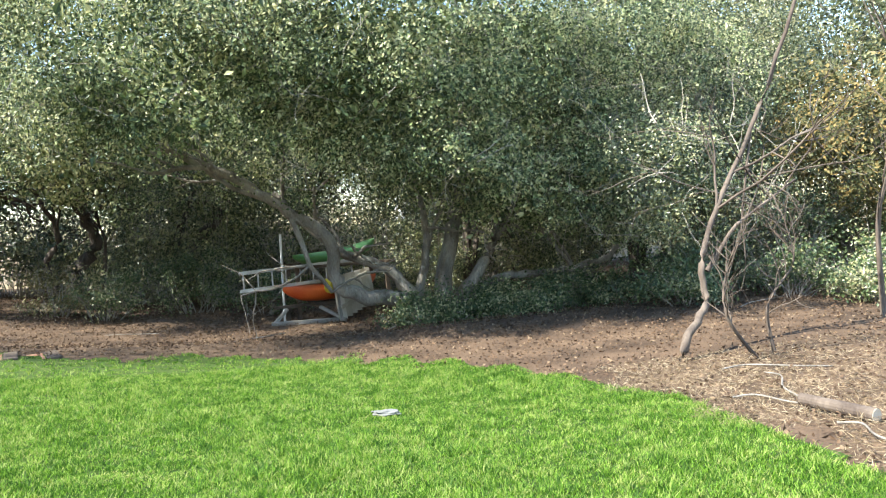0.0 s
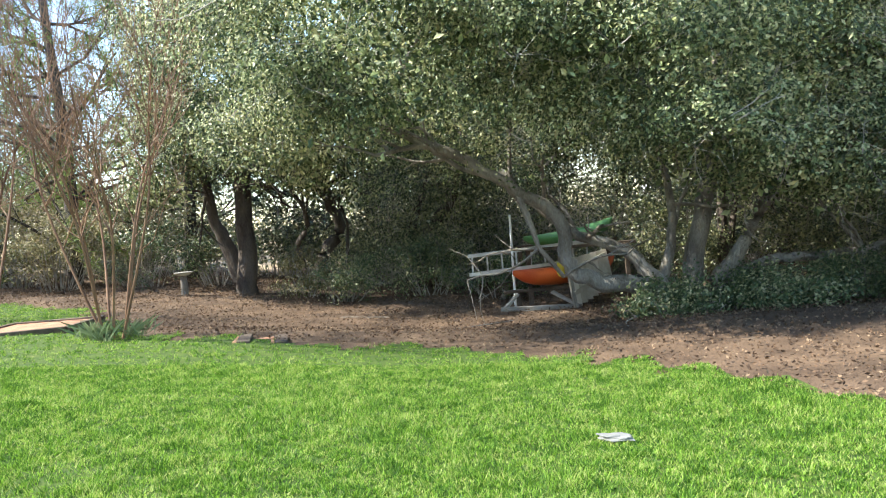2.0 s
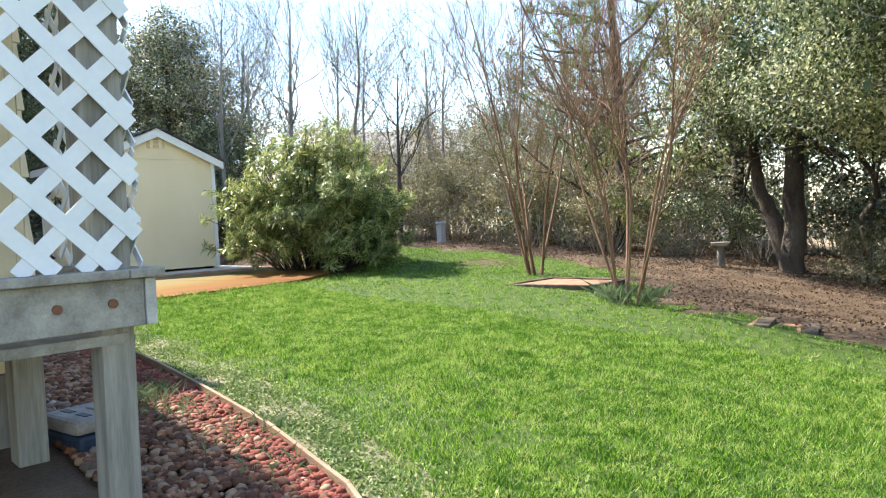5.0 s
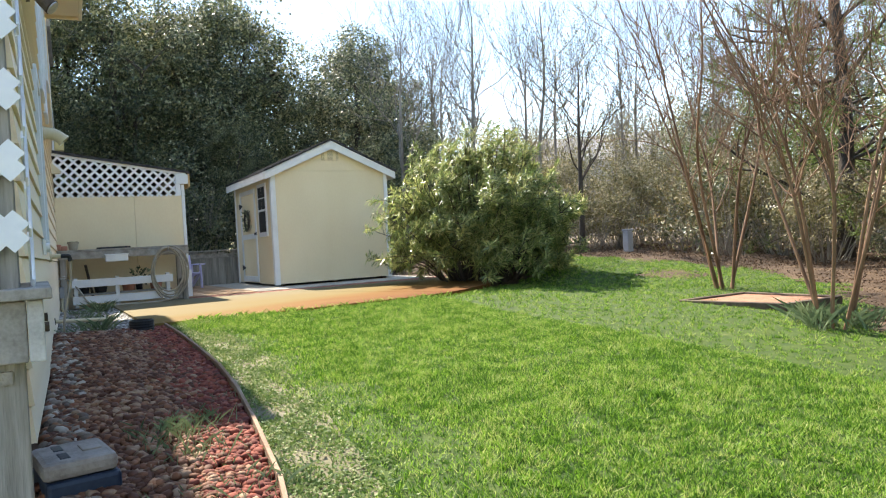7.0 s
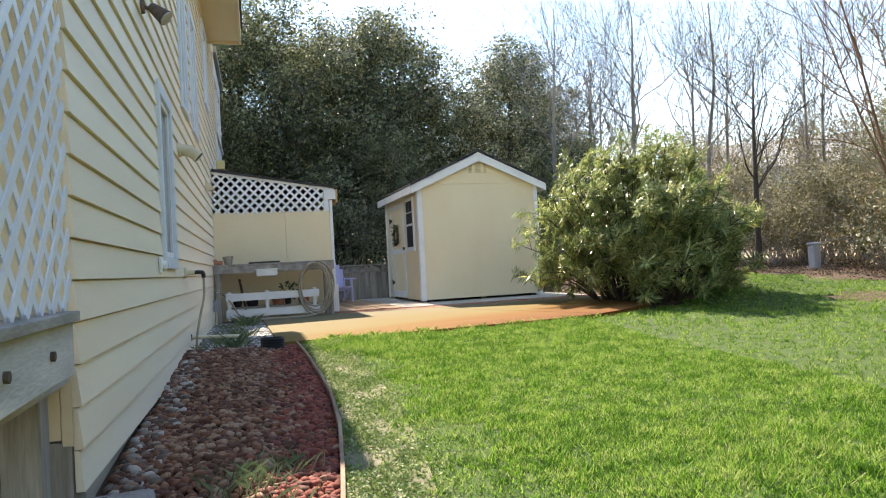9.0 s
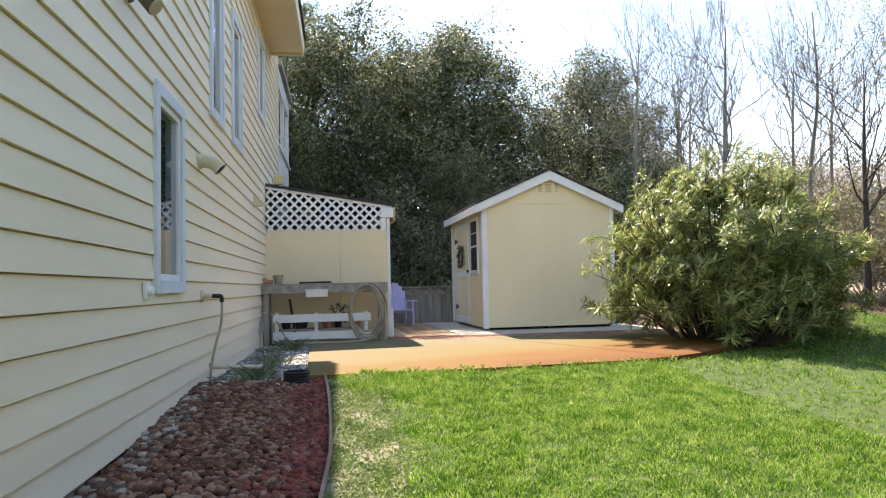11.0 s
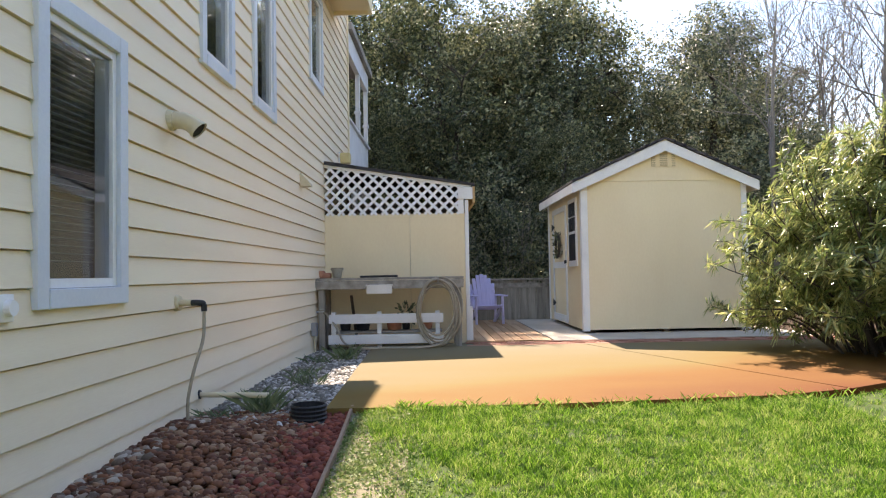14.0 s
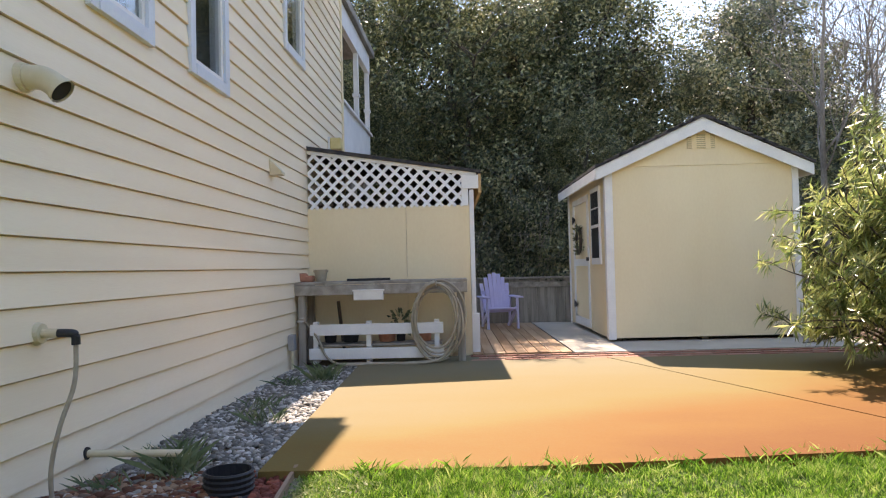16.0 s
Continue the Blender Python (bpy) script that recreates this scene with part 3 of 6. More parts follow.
def window(x0, x1, z0, z1, blind, i):
    """A tall slim sash window: casing, sill, frame, pane, and a blind behind it."""
    w = thing("window_%d" % i, HM, "tall narrow window in pale blue-white casing" + (" with lowered blind" if blind else ""), "window", kind="structure")
    t, y = 0.095, WY
    part("casing", box(x0 - t, x0, y - 0.01, y + 0.045, z0 - t, z1 + t, 0.004), M_trim, w)
    part("casing", box(x1, x1 + t, y - 0.01, y + 0.045, z0 - t, z1 + t, 0.004), M_trim, w)
    part("casing", box(x0 + 0.002, x1 - 0.002, y - 0.01, y + 0.045, z1, z1 + t, 0.004), M_trim, w)
    part("window_sill", box(x0 + 0.002, x1 - 0.002, y - 0.01, y + 0.05, z0 - t, z0, 0.004), M_trim, w)
    bm = box(x0 + 0.002, x0 + 0.045, y - 0.09, y + 0.02, z0 + 0.002, z1 - 0.002, 0.003)
    box(x1 - 0.045, x1 - 0.002, y - 0.09, y + 0.02, z0 + 0.002, z1 - 0.002, 0.003, bm=bm)
    box(x0 + 0.046, x1 - 0.046, y - 0.09, y + 0.02, z0 + 0.002, z0 + 0.05, 0.003, bm=bm)
    box(x0 + 0.046, x1 - 0.046, y - 0.09, y + 0.02, z1 - 0.05, z1 - 0.002, 0.003, bm=bm)
    part("window_frame", bm, M_white, w)
    p = part("pane", box(x0 + 0.03, x1 - 0.03, y - 0.008, y - 0.002, z0 + 0.03, z1 - 0.03), M_glass, w)
    p.visible_shadow = False
    # flat near-black sheet: the gloom of the room is put into its colour
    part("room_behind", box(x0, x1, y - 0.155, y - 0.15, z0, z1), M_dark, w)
    if blind:
        bm = bmesh.new()
        for k in range(int((z1 - z0 - 0.16) / 0.04)):
            z = z1 - 0.09 - k * 0.04
            box(x0 + 0.05, x1 - 0.05, y - 0.115, y - 0.085, z, z + 0.004, m=None, bm=bm)
        part("blind", bm, M_blind, w, "white slatted blind")


for i, (a0, a1, b0, b1, bl) in enumerate(WINS):
    window(a0, a1, b0, b1, bl, i + 1)


def lap(x0, x1, za, zb, z0, e):
    """A run of one siding board from z0 to z0 + e, cut to za..zb."""
    def out(z):
        return 0.024 - 0.018 * (z - z0) / e
    bm = bmesh.new()
    g_ = 0.008 if zb - za > 0.05 else 0.0
    pts = [(WY - 0.012, za), (WY + out(za), za), (WY + out(zb - g_), zb - g_), (WY - 0.009, zb - g_ + 0.001), (WY - 0.012, zb)]
    return prism(pts, x0, x1, bm, "x")


siding = []
E_ = 0.174
for k in range(36):
    z0 = 0.144 + k * E_
    start = X0 + 0.004 if z0 + E_ < 2.45 else (min(X0 + 0.004, X0 - (z0 + E_ - 2.45) * 2.65) if z0 + E_ < 4.3 else TALL - 0.01)
    cuts = [(a, b, c, d) for a, b, c, d, _ in WINS if c < z0 + E_ and d > z0]
    spans, left = [], start
    for a, b, c, d in sorted(cuts, key=lambda q: -q[0]):
        spans.append((b, left, z0, z0 + E_))
        if c > z0:
            spans.append((a, b, z0, c))
        if d < z0 + E_:
            spans.append((a, b, d, z0 + E_))
        left = a
    spans.append((X1 + 0.07, left, z0, z0 + E_))
    siding += [(xa, xb, za, zb, z0) for xa, xb, za, zb in spans]

# ---- porch corner with lattice, post and beam ----


def lattice(w, h, pitch, width, thick, clip=None):
    """Two layers of slats at 45 degrees over a w x h panel, in the plane of x and z."""
    out = []
    n = int((w + h) / pitch) + 1
    for layer in (0, 1):
        for i in range(1, n):
            s = i * pitch
            p, q = ((s, 0), (s - h, h)) if layer == 0 else ((s - h, 0), (s, h))
            (ax, az), (bx_, bz) = p, q
            t0, t1 = 0.0, 1.0
            dx, dz = bx_ - ax, bz - az
            for lo, hi, o, d in ((0, w, ax, dx),):
                ta, tb = (lo - o) / d, (hi - o) / d
                t0, t1 = max(t0, min(ta, tb)), min(t1, max(ta, tb))
            if clip:
                # top edge slopes from h on the left to clip on the right
                g = (clip - h) / w
                f0 = az - h - g * ax
                fd = dz - g * dx
                if abs(fd) > 1e-6:
                    tc = -f0 / fd
                    if fd > 0:
                        t1 = min(t1, tc)
                    else:
                        t0 = max(t0, tc)
            if t1 - t0 > 0.03:
                out.append(((ax + dx * t0, az + dz * t0), (ax + dx * t1, az + dz * t1), layer))
    return out


corner = thing("porch_corner", (0, 0, -0.06), "weathered grey porch corner post with white lattice panels", "porch")
PX, PY = -2.56, 3.125
part("lower_post", beam((PX - 0.14, PY - 0.05, -0.45), (PX - 0.10, PY - 0.05, 0.74), 0.13, 0.13, 0.006), M_wood_v, corner)
part("upper_post", beam((PX - 0.11, PY - 0.07, 0.93), (PX - 0.088, PY - 0.07, 2.5), 0.165, 0.165, 0.006), M_wood_v, corner)
part("lower_post", box(-3.62, -3.49, PY - 0.2, PY - 0.065, -0.45, 0.73, 0.006), M_wood_v, corner)
# the rim beam along x has a paler wood colour than the one along y
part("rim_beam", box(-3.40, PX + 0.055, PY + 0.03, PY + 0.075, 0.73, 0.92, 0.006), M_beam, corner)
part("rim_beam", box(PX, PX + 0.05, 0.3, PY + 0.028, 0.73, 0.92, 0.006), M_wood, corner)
part("rail_cap", box(-3.40, PX + 0.09, PY - 0.04, PY + 0.10, 0.922, 0.958, 0.005), M_wood, corner)
part("rail_cap", box(PX - 0.04, PX + 0.09, 0.3, PY - 0.042, 0.922, 0.958, 0.005), M_wood, corner)
# unseen cover, added only to keep daylight off the wall behind the lattice
part("porch_ceiling", box(X0 + 0.04, PX + 0.1, 0.3, PY + 0.08, 2.52, 2.56), M_wood, corner)
part("porch_floor", box(X0 + 0.04, PX - 0.02, 0.3, PY - 0.02, 0.66, 0.70), M_wood, corner)
for bxp, byp in ((PX + 0.052, PY - 0.1), (PX + 0.052, PY - 0.3), (PX + 0.052, PY - 1.0)):
    part("bolt", cyl((bxp - 0.01, byp, 0.83), (bxp + 0.012, byp, 0.83), 0.018, sides=10), mat("rusty_bolt", (0.12, 0.05, 0.03), (0.22, 0.10, 0.06), 9, 0.8, 0.2, 50), corner)
for byp in (PX - 0.02, PX - 0.5):
    part("bolt", cyl((byp, PY + 0.07, 0.83), (byp, PY + 0.088, 0.83), 0.016, sides=10), M_timber, corner)
for (p, q, l) in lattice(0.92, 1.45, 0.16, 0.04, 0.006):
    part("lattice_slat", beam((PX - p[0] - 0.02, PY + 0.045 + 0.007 * l, 0.96 + p[1]), (PX - q[0] - 0.02, PY + 0.045 + 0.007 * l, 0.96 + q[1]), 0.006, 0.038, 0, None), M_lattice, corner)
for (p, q, l) in lattice(2.6, 1.45, 0.22, 0.04, 0.006):
    part("lattice_slat", beam((PX + 0.005 + 0.007 * l, PY - p[0] + 0.03, 0.96 + p[1]), (PX + 0.005 + 0.007 * l, PY - q[0] + 0.03, 0.96 + q[1]), 0.006, 0.062, 0, None), M_lattice, corner)

# ---- lean-to against the house ----
LXF = -14.18
lean_to = thing("lean_to", (0, 0.06, 0), "cream lean-to store with white lattice under its sloping roof", "shed")
part("front_panel", box(LXF - 0.05, LXF, WY + 0.04, 4.72, 0.15, 2.15, 0.002), M_wall, lean_to)
part("front_panel", box(LXF - 0.05, LXF, 4.724, 5.56, 0.15, 2.15, 0.002), M_wall, lean_to)
part("side_panel", box(-17.0, LXF - 0.052, 5.5, 5.55, 0.15, 2.55), M_wall, lean_to)
part("corner_post", box(LXF - 0.09, LXF + 0.012, 5.562, 5.62, 0.15, 2.35, 0.004), M_white, lean_to)
part("base_block", box(LXF - 0.1, LXF + 0.014, 5.56, 5.66, PZ, 0.72, 0.004), M_white, lean_to)
part("back_wall", box(-17.0, -16.95, WY + 0.04, 5.5, 0.15, 2.6), M_wood_v, lean_to)
part("lattice_rail", beam((LXF + 0.012, WY + 0.05, 2.905), (LXF + 0.012, 5.66, 2.545), 0.02, 0.05, 0.003), M_white, lean_to)
part("lattice_rail", box(LXF, LXF + 0.02, 5.46, 5.55, 2.14, 2.5, 0.003), M_lattice, lean_to)
for (p, q, l) in lattice(2.1, 0.76, 0.165, 0.03, 0.005, 0.43):
    part("lattice_slat", beam((LXF + 0.004 + 0.006 * l, WY + 0.05 + p[0], 2.14 + p[1]), (LXF + 0.004 + 0.006 * l, WY + 0.05 + q[0], 2.14 + q[1]), 0.006, 0.042, 0), M_lattice, lean_to)
part("roof", prism([(WY + 0.03, 2.93), (5.72, 2.56), (5.72, 2.60), (WY + 0.03, 2.98)], -17.1, LXF + 0.06, axis="x"), M_shingle, lean_to)
part("eave_board", box(-17.1, LXF + 0.05, 5.68, 5.72, 2.30, 2.555, 0.004), mat("raw_orange_wood", (0.48, 0.30, 0.14), (0.60, 0.40, 0.20), 3, 0.8, 0.3, 30, stretch=(0.4, 3, 3)), lean_to)
part("end_board", box(LXF + 0.026, LXF + 0.05, 5.46, 5.69, 2.36, 2.54, 0.004), M_white, lean_to)

# ---- garden shed ----
SX, SB, SY0, SY1, SZ = -15.03, -18.23, 7.61, 10.36, 0.26
SE, SA = 2.68, 3.30
shed = thing("garden_shed", (0, 0, 0), "cream gable garden shed with white trim and dark shingles", "shed")
mid = (SY0 + SY1) / 2
part("skid", box(SB + 0.1, SX - 0.1, SY0 + 0.1, SY0 + 0.2, PZ, SZ), M_timber, shed)
part("skid", box(SB + 0.1, SX - 0.1, SY1 - 0.2, SY1 - 0.1, PZ, SZ), M_timber, shed)
part("skid", box(SB + 0.1, SX - 0.06, mid - 0.05, mid + 0.05, PZ, SZ), M_timber, shed)
part("front_wall", box(SX - 0.05, SX, SY0, SY1, SZ, SE + 0.03), M_wall, shed)
part("gable_panel", prism([(SY0 + 0.02, SE + 0.032), (SY1 - 0.02, SE + 0.032), (mid, SA)], SX - 0.05, SX + 0.012, axis="x"), M_wall, shed)
part("gable_panel", prism([(SY0, SZ), (SY1, SZ), (SY1, SE), (mid, SA), (SY0, SE)], SB, SB + 0.05, axis="x"), M_wall, shed)
part("side_wall", box(SB + 0.051, -17.72, SY0, SY0 + 0.05, SZ, SE), M_wall, shed)
part("side_wall", box(-16.33, SX - 0.051, SY0, SY0 + 0.05, SZ, SE), M_wall, shed)
part("side_wall", box(-17.72, -16.33, SY0, SY0 + 0.05, 2.45, SE), M_wall, shed)
part("side_wall", box(SB + 0.051, SX - 0.051, SY1 - 0.05, SY1, SZ, SE), M_wall, shed)
part("corner_board", box(SX - 0.09, SX + 0.022, SY0 - 0.022, SY0 - 0.002, SZ - 0.02, SE - 0.05, 0.003), M_white, shed)
part("corner_board", box(SX + 0.002, SX + 0.022, SY0 - 0.0, SY0 + 0.09, SZ - 0.02, SE - 0.02, 0.003), M_white, shed)
part("corner_board", box(SX + 0.002, SX + 0.022, SY1 - 0.09, SY1, SZ - 0.02, SE - 0.02, 0.003), M_white, shed)
part("corner_board", box(SB, SB + 0.09, SY0 - 0.022, SY0 - 0.002, SZ - 0.02, SE - 0.05, 0.003), M_white, shed)
sl = (SA - SE) / (mid - SY0)
for s in (-1, 1):
    eave = (SY0 - 0.16) if s < 0 else (SY1 + 0.16)
    ez = SE - sl * 0.16 + 0.02
    part("roof_slope", prism([(eave, ez), (mid, SA + 0.02), (mid, SA + 0.08), (eave, ez + 0.06)], SB - 0.12, SX + 0.12, axis="x"), M_white, shed)
    part("rake_board", prism([(eave, ez - 0.11), (mid, SA - 0.11), (mid, SA + 0.06), (eave, ez + 0.05)], SX + 0.122, SX + 0.147, axis="x"), M_white, shed)
    part("eave_board", box(SB - 0.12, SX + 0.12, eave - 0.02 if s < 0 else eave, eave if s < 0 else eave + 0.02, ez - 0.10, ez + 0.045), M_white, shed)
vent = part("gable_vent", box(SX + 0.012, SX + 0.026, mid - 0.2, mid + 0.2, 2.95, 3.15, 0.003), mat("tan_vent", (0.50, 0.42, 0.27), (0.56, 0.48, 0.32), 4, 0.6, 0, 30), shed, "tan louvred gable vent")
for k in (-0.10, 0.10):
    part("vent_divider", box(SX + 0.027, SX + 0.034, mid + k - 0.035, mid + k + 0.035, 2.94, 3.16), M_wall, vent)
for k in range(6):
    part("vent_slat", box(SX + 0.027, SX + 0.036, mid - 0.19, mid + 0.19, 2.965 + k * 0.03, 2.975 + k * 0.03), M_wall, vent)
door = part("door", box(-17.70, -16.35, SY0 + 0.0, SY0 + 0.04, SZ + 0.01, 2.44), M_wall, shed, "cream shed door with white battens and a wreath")
for x0, x1, z0, z1 in ((-17.72, -17.62, 0.29, 2.46), (-16.43, -16.33, 0.29, 2.46), (-17.62, -16.43, 2.36, 2.46), (-17.62, -16.43, 1.30, 1.42), (-17.62, -16.43, 0.29, 0.42)):
    part("batten", box(x0 + 0.001, x1 - 0.001, SY0 - 0.022, SY0 - 0.002, z0, z1, 0.003), M_white, door)
part("latch", box(-16.44, -16.30, SY0 - 0.045, SY0 - 0.023, 1.38, 1.44, 0.004), M_black, door, "black latch")
for z in (0.62, 2.12):
    part("strap_hinge", prism([(-17.75, z - 0.07), (-17.75, z + 0.07), (-17.45, z + 0.01), (-17.45, z - 0.01)], SY0 - 0.03, SY0 - 0.023, axis="y"), M_black, door, "black strap hinge")
swin = part("shed_window", box(-16.06, -15.40, SY0 - 0.03, SY0 - 0.002, 1.32, 2.50, 0.003), M_white, shed, "white sash window with muntins")
part("pane", box(-15.99, -15.47, SY0 - 0.034, SY0 - 0.0305, 1.42, 1.88), M_black, swin)
for i in range(2):
    for j in range(2):
        part("pane", box(-15.99 + i * 0.27, -15.99 + i * 0.27 + 0.25, SY0 - 0.034, SY0 - 0.0305, 1.93 + j * 0.26, 1.93 + j * 0.26 + 0.235), M_black, swin)

# ---- trees ----


def grow(rs, soup, tips, start, way, length, r, depth, spread=0.6, up=0.15, kids=(2, 4), sides=6):
    """A limb that bends as it goes, and its side limbs; gathers the places of its twigs in tips."""
    n = 5
    pts, d = [np.array(start, float)], unit(np.array(way, float))
    for i in range(n):
        d = unit(d + rs.normal(0, 0.16, 3) + np.array([0, 0, up * 0.25]))
        pts.append(pts[-1] + d * length / n)
    pts = np.array(pts)
    soup.add(*tube(pts, np.linspace(r, r * (0.55 if depth else 0.25), n + 1), sides))
    if depth == 0:
        tips.extend(pts[2:])
        return
    for k in range(rs.randint(kids[0], kids[1] + 1)):
        i = rs.randint(2, n + 1)
        dd = unit(d + rs.normal(0, spread, 3) + np.array([0, 0, up]))
        grow(rs, soup, tips, pts[i], dd, length * rs.uniform(0.5, 0.8), r * rs.uniform(0.38, 0.55), depth - 1, spread, up, kids, max(4, sides - 1))
    tips.append(pts[-1])


def shell(rs, n, centre, radii, inner=0.55, low=-1.0):
    """Places in the outer part of a ball squeezed to radii, lumpy."""
    b = unit(rs.normal(size=(max(n // 9, 6), 3)))
    u = unit(b[rs.randint(len(b), size=n * 2)] + rs.normal(0, 0.16, (n * 2, 3)))
    u = u[u[:, 2] > low][:n]
    lump = 1 + 0.16 * np.sin(u[:, 0] * 5 + centre[0]) * np.sin(u[:, 1] * 6 + centre[1]) + 0.14 * np.sin(u[:, 2] * 7 + u[:, 0] * 4)
    r = rs.uniform(inner ** 3, 1, len(u)) ** (1 / 3) * lump
    return np.array(centre) + u * r[:, None] * np.array(radii)


def clumps(rs, C, per, spread):
    """Leaf places bunched round the clump places C."""
    P = np.repeat(C, per, 0)
    s = np.repeat(rs.uniform(0.5, 1.2, (len(C), 1)), per, 0)
    return P + rs.normal(size=P.shape) * np.array([1, 1, 0.75]) * spread * s


SUNWARD = np.array([-0.45, -0.5, 0.5])      # leaves turn their faces to the light


def tree(name, at, stems, blobs, label, bark, leaf, seed, size=(0.075, 0.04), per=34, spread=0.19, twigs=60, category="tree", limb_depth=2, shift=(0, 0), group="", inner_size=(0.12, 0.07), wobble=0.02):
    """A tree of given stems (each a list of places), twigs and a crown of leaf clumps filling the blobs (centre, radii, clumps, inner)."""
    rs = np.random.RandomState(seed)
    t = thing(name, at, label, category, group)
    o = np.array(t.matrix_basis.translation)
    t.matrix_basis = Matrix.Translation((*shift, -0.0105 * (o[1] - 4.4))) @ t.matrix_basis
    wood, tips = Soup(), []
    for pts, r in stems:
        P = smooth_line(np.array(pts) - o, 5)
        P[1:-1] += rs.normal(0, wobble, P[1:-1].shape)
        wood.add(*tube(P, np.linspace(r, r * 0.42, len(P)), 10))
        for k in range(4):
            i = rs.randint(len(P) // 2, len(P))
            grow(rs, wood, tips, P[i], unit(rs.normal(size=3) * 0.8 + np.array([0, 0, 0.5])), rs.uniform(0.8, 1.8), r * 0.35, limb_depth, 0.7)
    own("trunk", wood.mesh("trunk", True), bark, t)
    crown, tw = Soup(), Soup()
    for c, rad, n, inner in blobs:
        C = shell(rs, n, np.array(c) - o, rad, inner)
        P = clumps(rs, C, per, spread)
        crown.add(*leaves(rs, P, size[0], size[1], 0.25, face=unit(P - np.repeat(C, per, 0)) * 0.7 + unit(P - np.array(c) + o) * 0.4 + SUNWARD))
        K = shell(rs, n // 3, np.array(c) - o, np.array(rad) * 0.75, 0.3)
        crown.add(*leaves(rs, clumps(rs, K, 16, 0.4), inner_size[0], inner_size[1], 0.2))
        for _ in range(twigs):
            p = C[rs.randint(len(C))]
            grow(rs, tw, [], p, rs.normal(size=3) + np.array([0, 0, 0.2]), rs.uniform(0.3, 0.9), rs.uniform(0.004, 0.009), 1, 0.7, 0.1, (1, 3), 3)
    own("crown", crown.mesh("crown"), leaf, t)
    if twigs:
        tagged(own("twig_tangle", tw.mesh("twig_tangle"), M_twig, t, "bare grey twigs"), kind="stuff")
    return t


g = hz(4.6, 13.2)
tree("live_oak", (4.6, 13.2, g), [
    ([(4.55, 13.2, g - 0.2), (4.7, 13.2, -0.1), (4.95, 13.2, 1.05), (5.3, 13.4, 2.6), (5.6, 13.6, 4.6)], 0.20),
    ([(4.25, 13.3, g - 0.2), (4.25, 13.2, 0.0), (4.4, 13.2, 1.06), (4.2, 13.5, 3.0)], 0.11),
    ([(4.7, 13.1, g - 0.2), (4.9, 13.0, -0.45), (5.5, 13.0, 0.32), (5.75, 13.0, 0.8), (6.4, 13.0, 2.2)], 0.16),
    ([(4.9, 13.0, -0.55), (5.67, 12.9, 0.0), (6.57, 12.8, 0.05), (7.8, 12.6, 0.2), (8.8, 12.4, 0.8)], 0.10),
    ([(4.4, 13.0, -0.6), (3.71, 13.0, -0.22), (3.0, 13.0, -0.1), (2.58, 13.0, 0.2), (2.46, 13.0, 1.0), (1.77, 12.9, 1.5), (1.1, 12.8, 2.0), (-0.3, 12.5, 2.7)], 0.17),
    ([(4.3, 13.1, -0.5), (3.6, 13.3, 0.33), (2.96, 13.3, 0.6), (2.3, 13.4, 1.1), (1.6, 13.6, 1.9)], 0.13)],
    [((4.6, 12.6, 4.6), (4.4, 3.4, 3.0), 900, 0.6), ((0.2, 12.4, 4.6), (3.4, 2.9, 2.6), 650, 0.6), ((4.2, 10.8, 3.2), (3.2, 1.8, 1.8), 360, 0.5), ((8.6, 12.6, 3.4), (2.8, 2.6, 3.0), 560, 0.55), ((-0.2, 10.7, 3.8), (2.7, 2.0, 1.5), 320, 0.5), ((3.2, 10.0, 4.1), (3.0, 1.7, 1.4), 300, 0.5), ((7.6, 11.2, 2.0), (2.0, 1.3, 1.5), 260, 0.45), ((5.2, 10.9, 2.0), (2.2, 1.2, 0.9), 200, 0.45)],
    "spreading live oak with low crooked grey limbs", M_bark, M_leaf, 5, size=(0.056, 0.031), per=84, twigs=150, shift=(-0.4, -0.2))
g = hz(-3.2, 19.0)
tree("live_oak", (-3.2, 19.0, g), [
    ([(-3.2, 19, g - 0.2), (-3.0, 19, 0.5), (-2.5, 19, 1.2), (-2.7, 18.6, 2.2), (-2.2, 18, 4.2)], 0.2),
    ([(-3.2, 19, g), (-3.6, 19, 0.7), (-3.3, 18.8, 1.5), (-4.0, 18.5, 3.2)], 0.1),
    ([(-2.6, 19, g), (-2.3, 18.8, 0.8), (-2.4, 18.6, 2.0)], 0.06)],
    [((-2.6, 17.0, 4.6), (3.2, 3.2, 2.9), 640, 0.6), ((-2.4, 15.2, 3.4), (2.2, 1.8, 1.6), 260, 0.5)],
    "twisted live oak with a thick kinked trunk", M_bark_dark, M_leaf, 6, per=40, twigs=110)
g = hz(-4.7, 17.6)
tree("live_oak", (-4.7, 17.6, g), [
    ([(-4.55, 17.6, g - 0.2), (-4.95, 17.6, 0.9), (-5.2, 17.6, 1.6), (-5.4, 17.5, 3.2)], 0.21),
    ([(-4.6, 17.5, g - 0.2), (-4.5, 17.5, 0.9), (-4.45, 17.5, 2.4), (-4.0, 17.5, 4.8), (-4.3, 17.5, 7.0)], 0.25)],
    [((-5.2, 17.0, 4.9), (1.7, 2.0, 2.7), 420, 0.5), ((-4.4, 17.4, 7.4), (1.9, 2.0, 1.8), 240, 0.5), ((-6.0, 16.4, 2.9), (1.0, 1.1, 1.1), 130, 0.4)],
    "tall oak with two dark trunks from one base", M_bark_dark, M_leaf, 7, per=40, twigs=80)
g = hz(-0.9, 20.5)
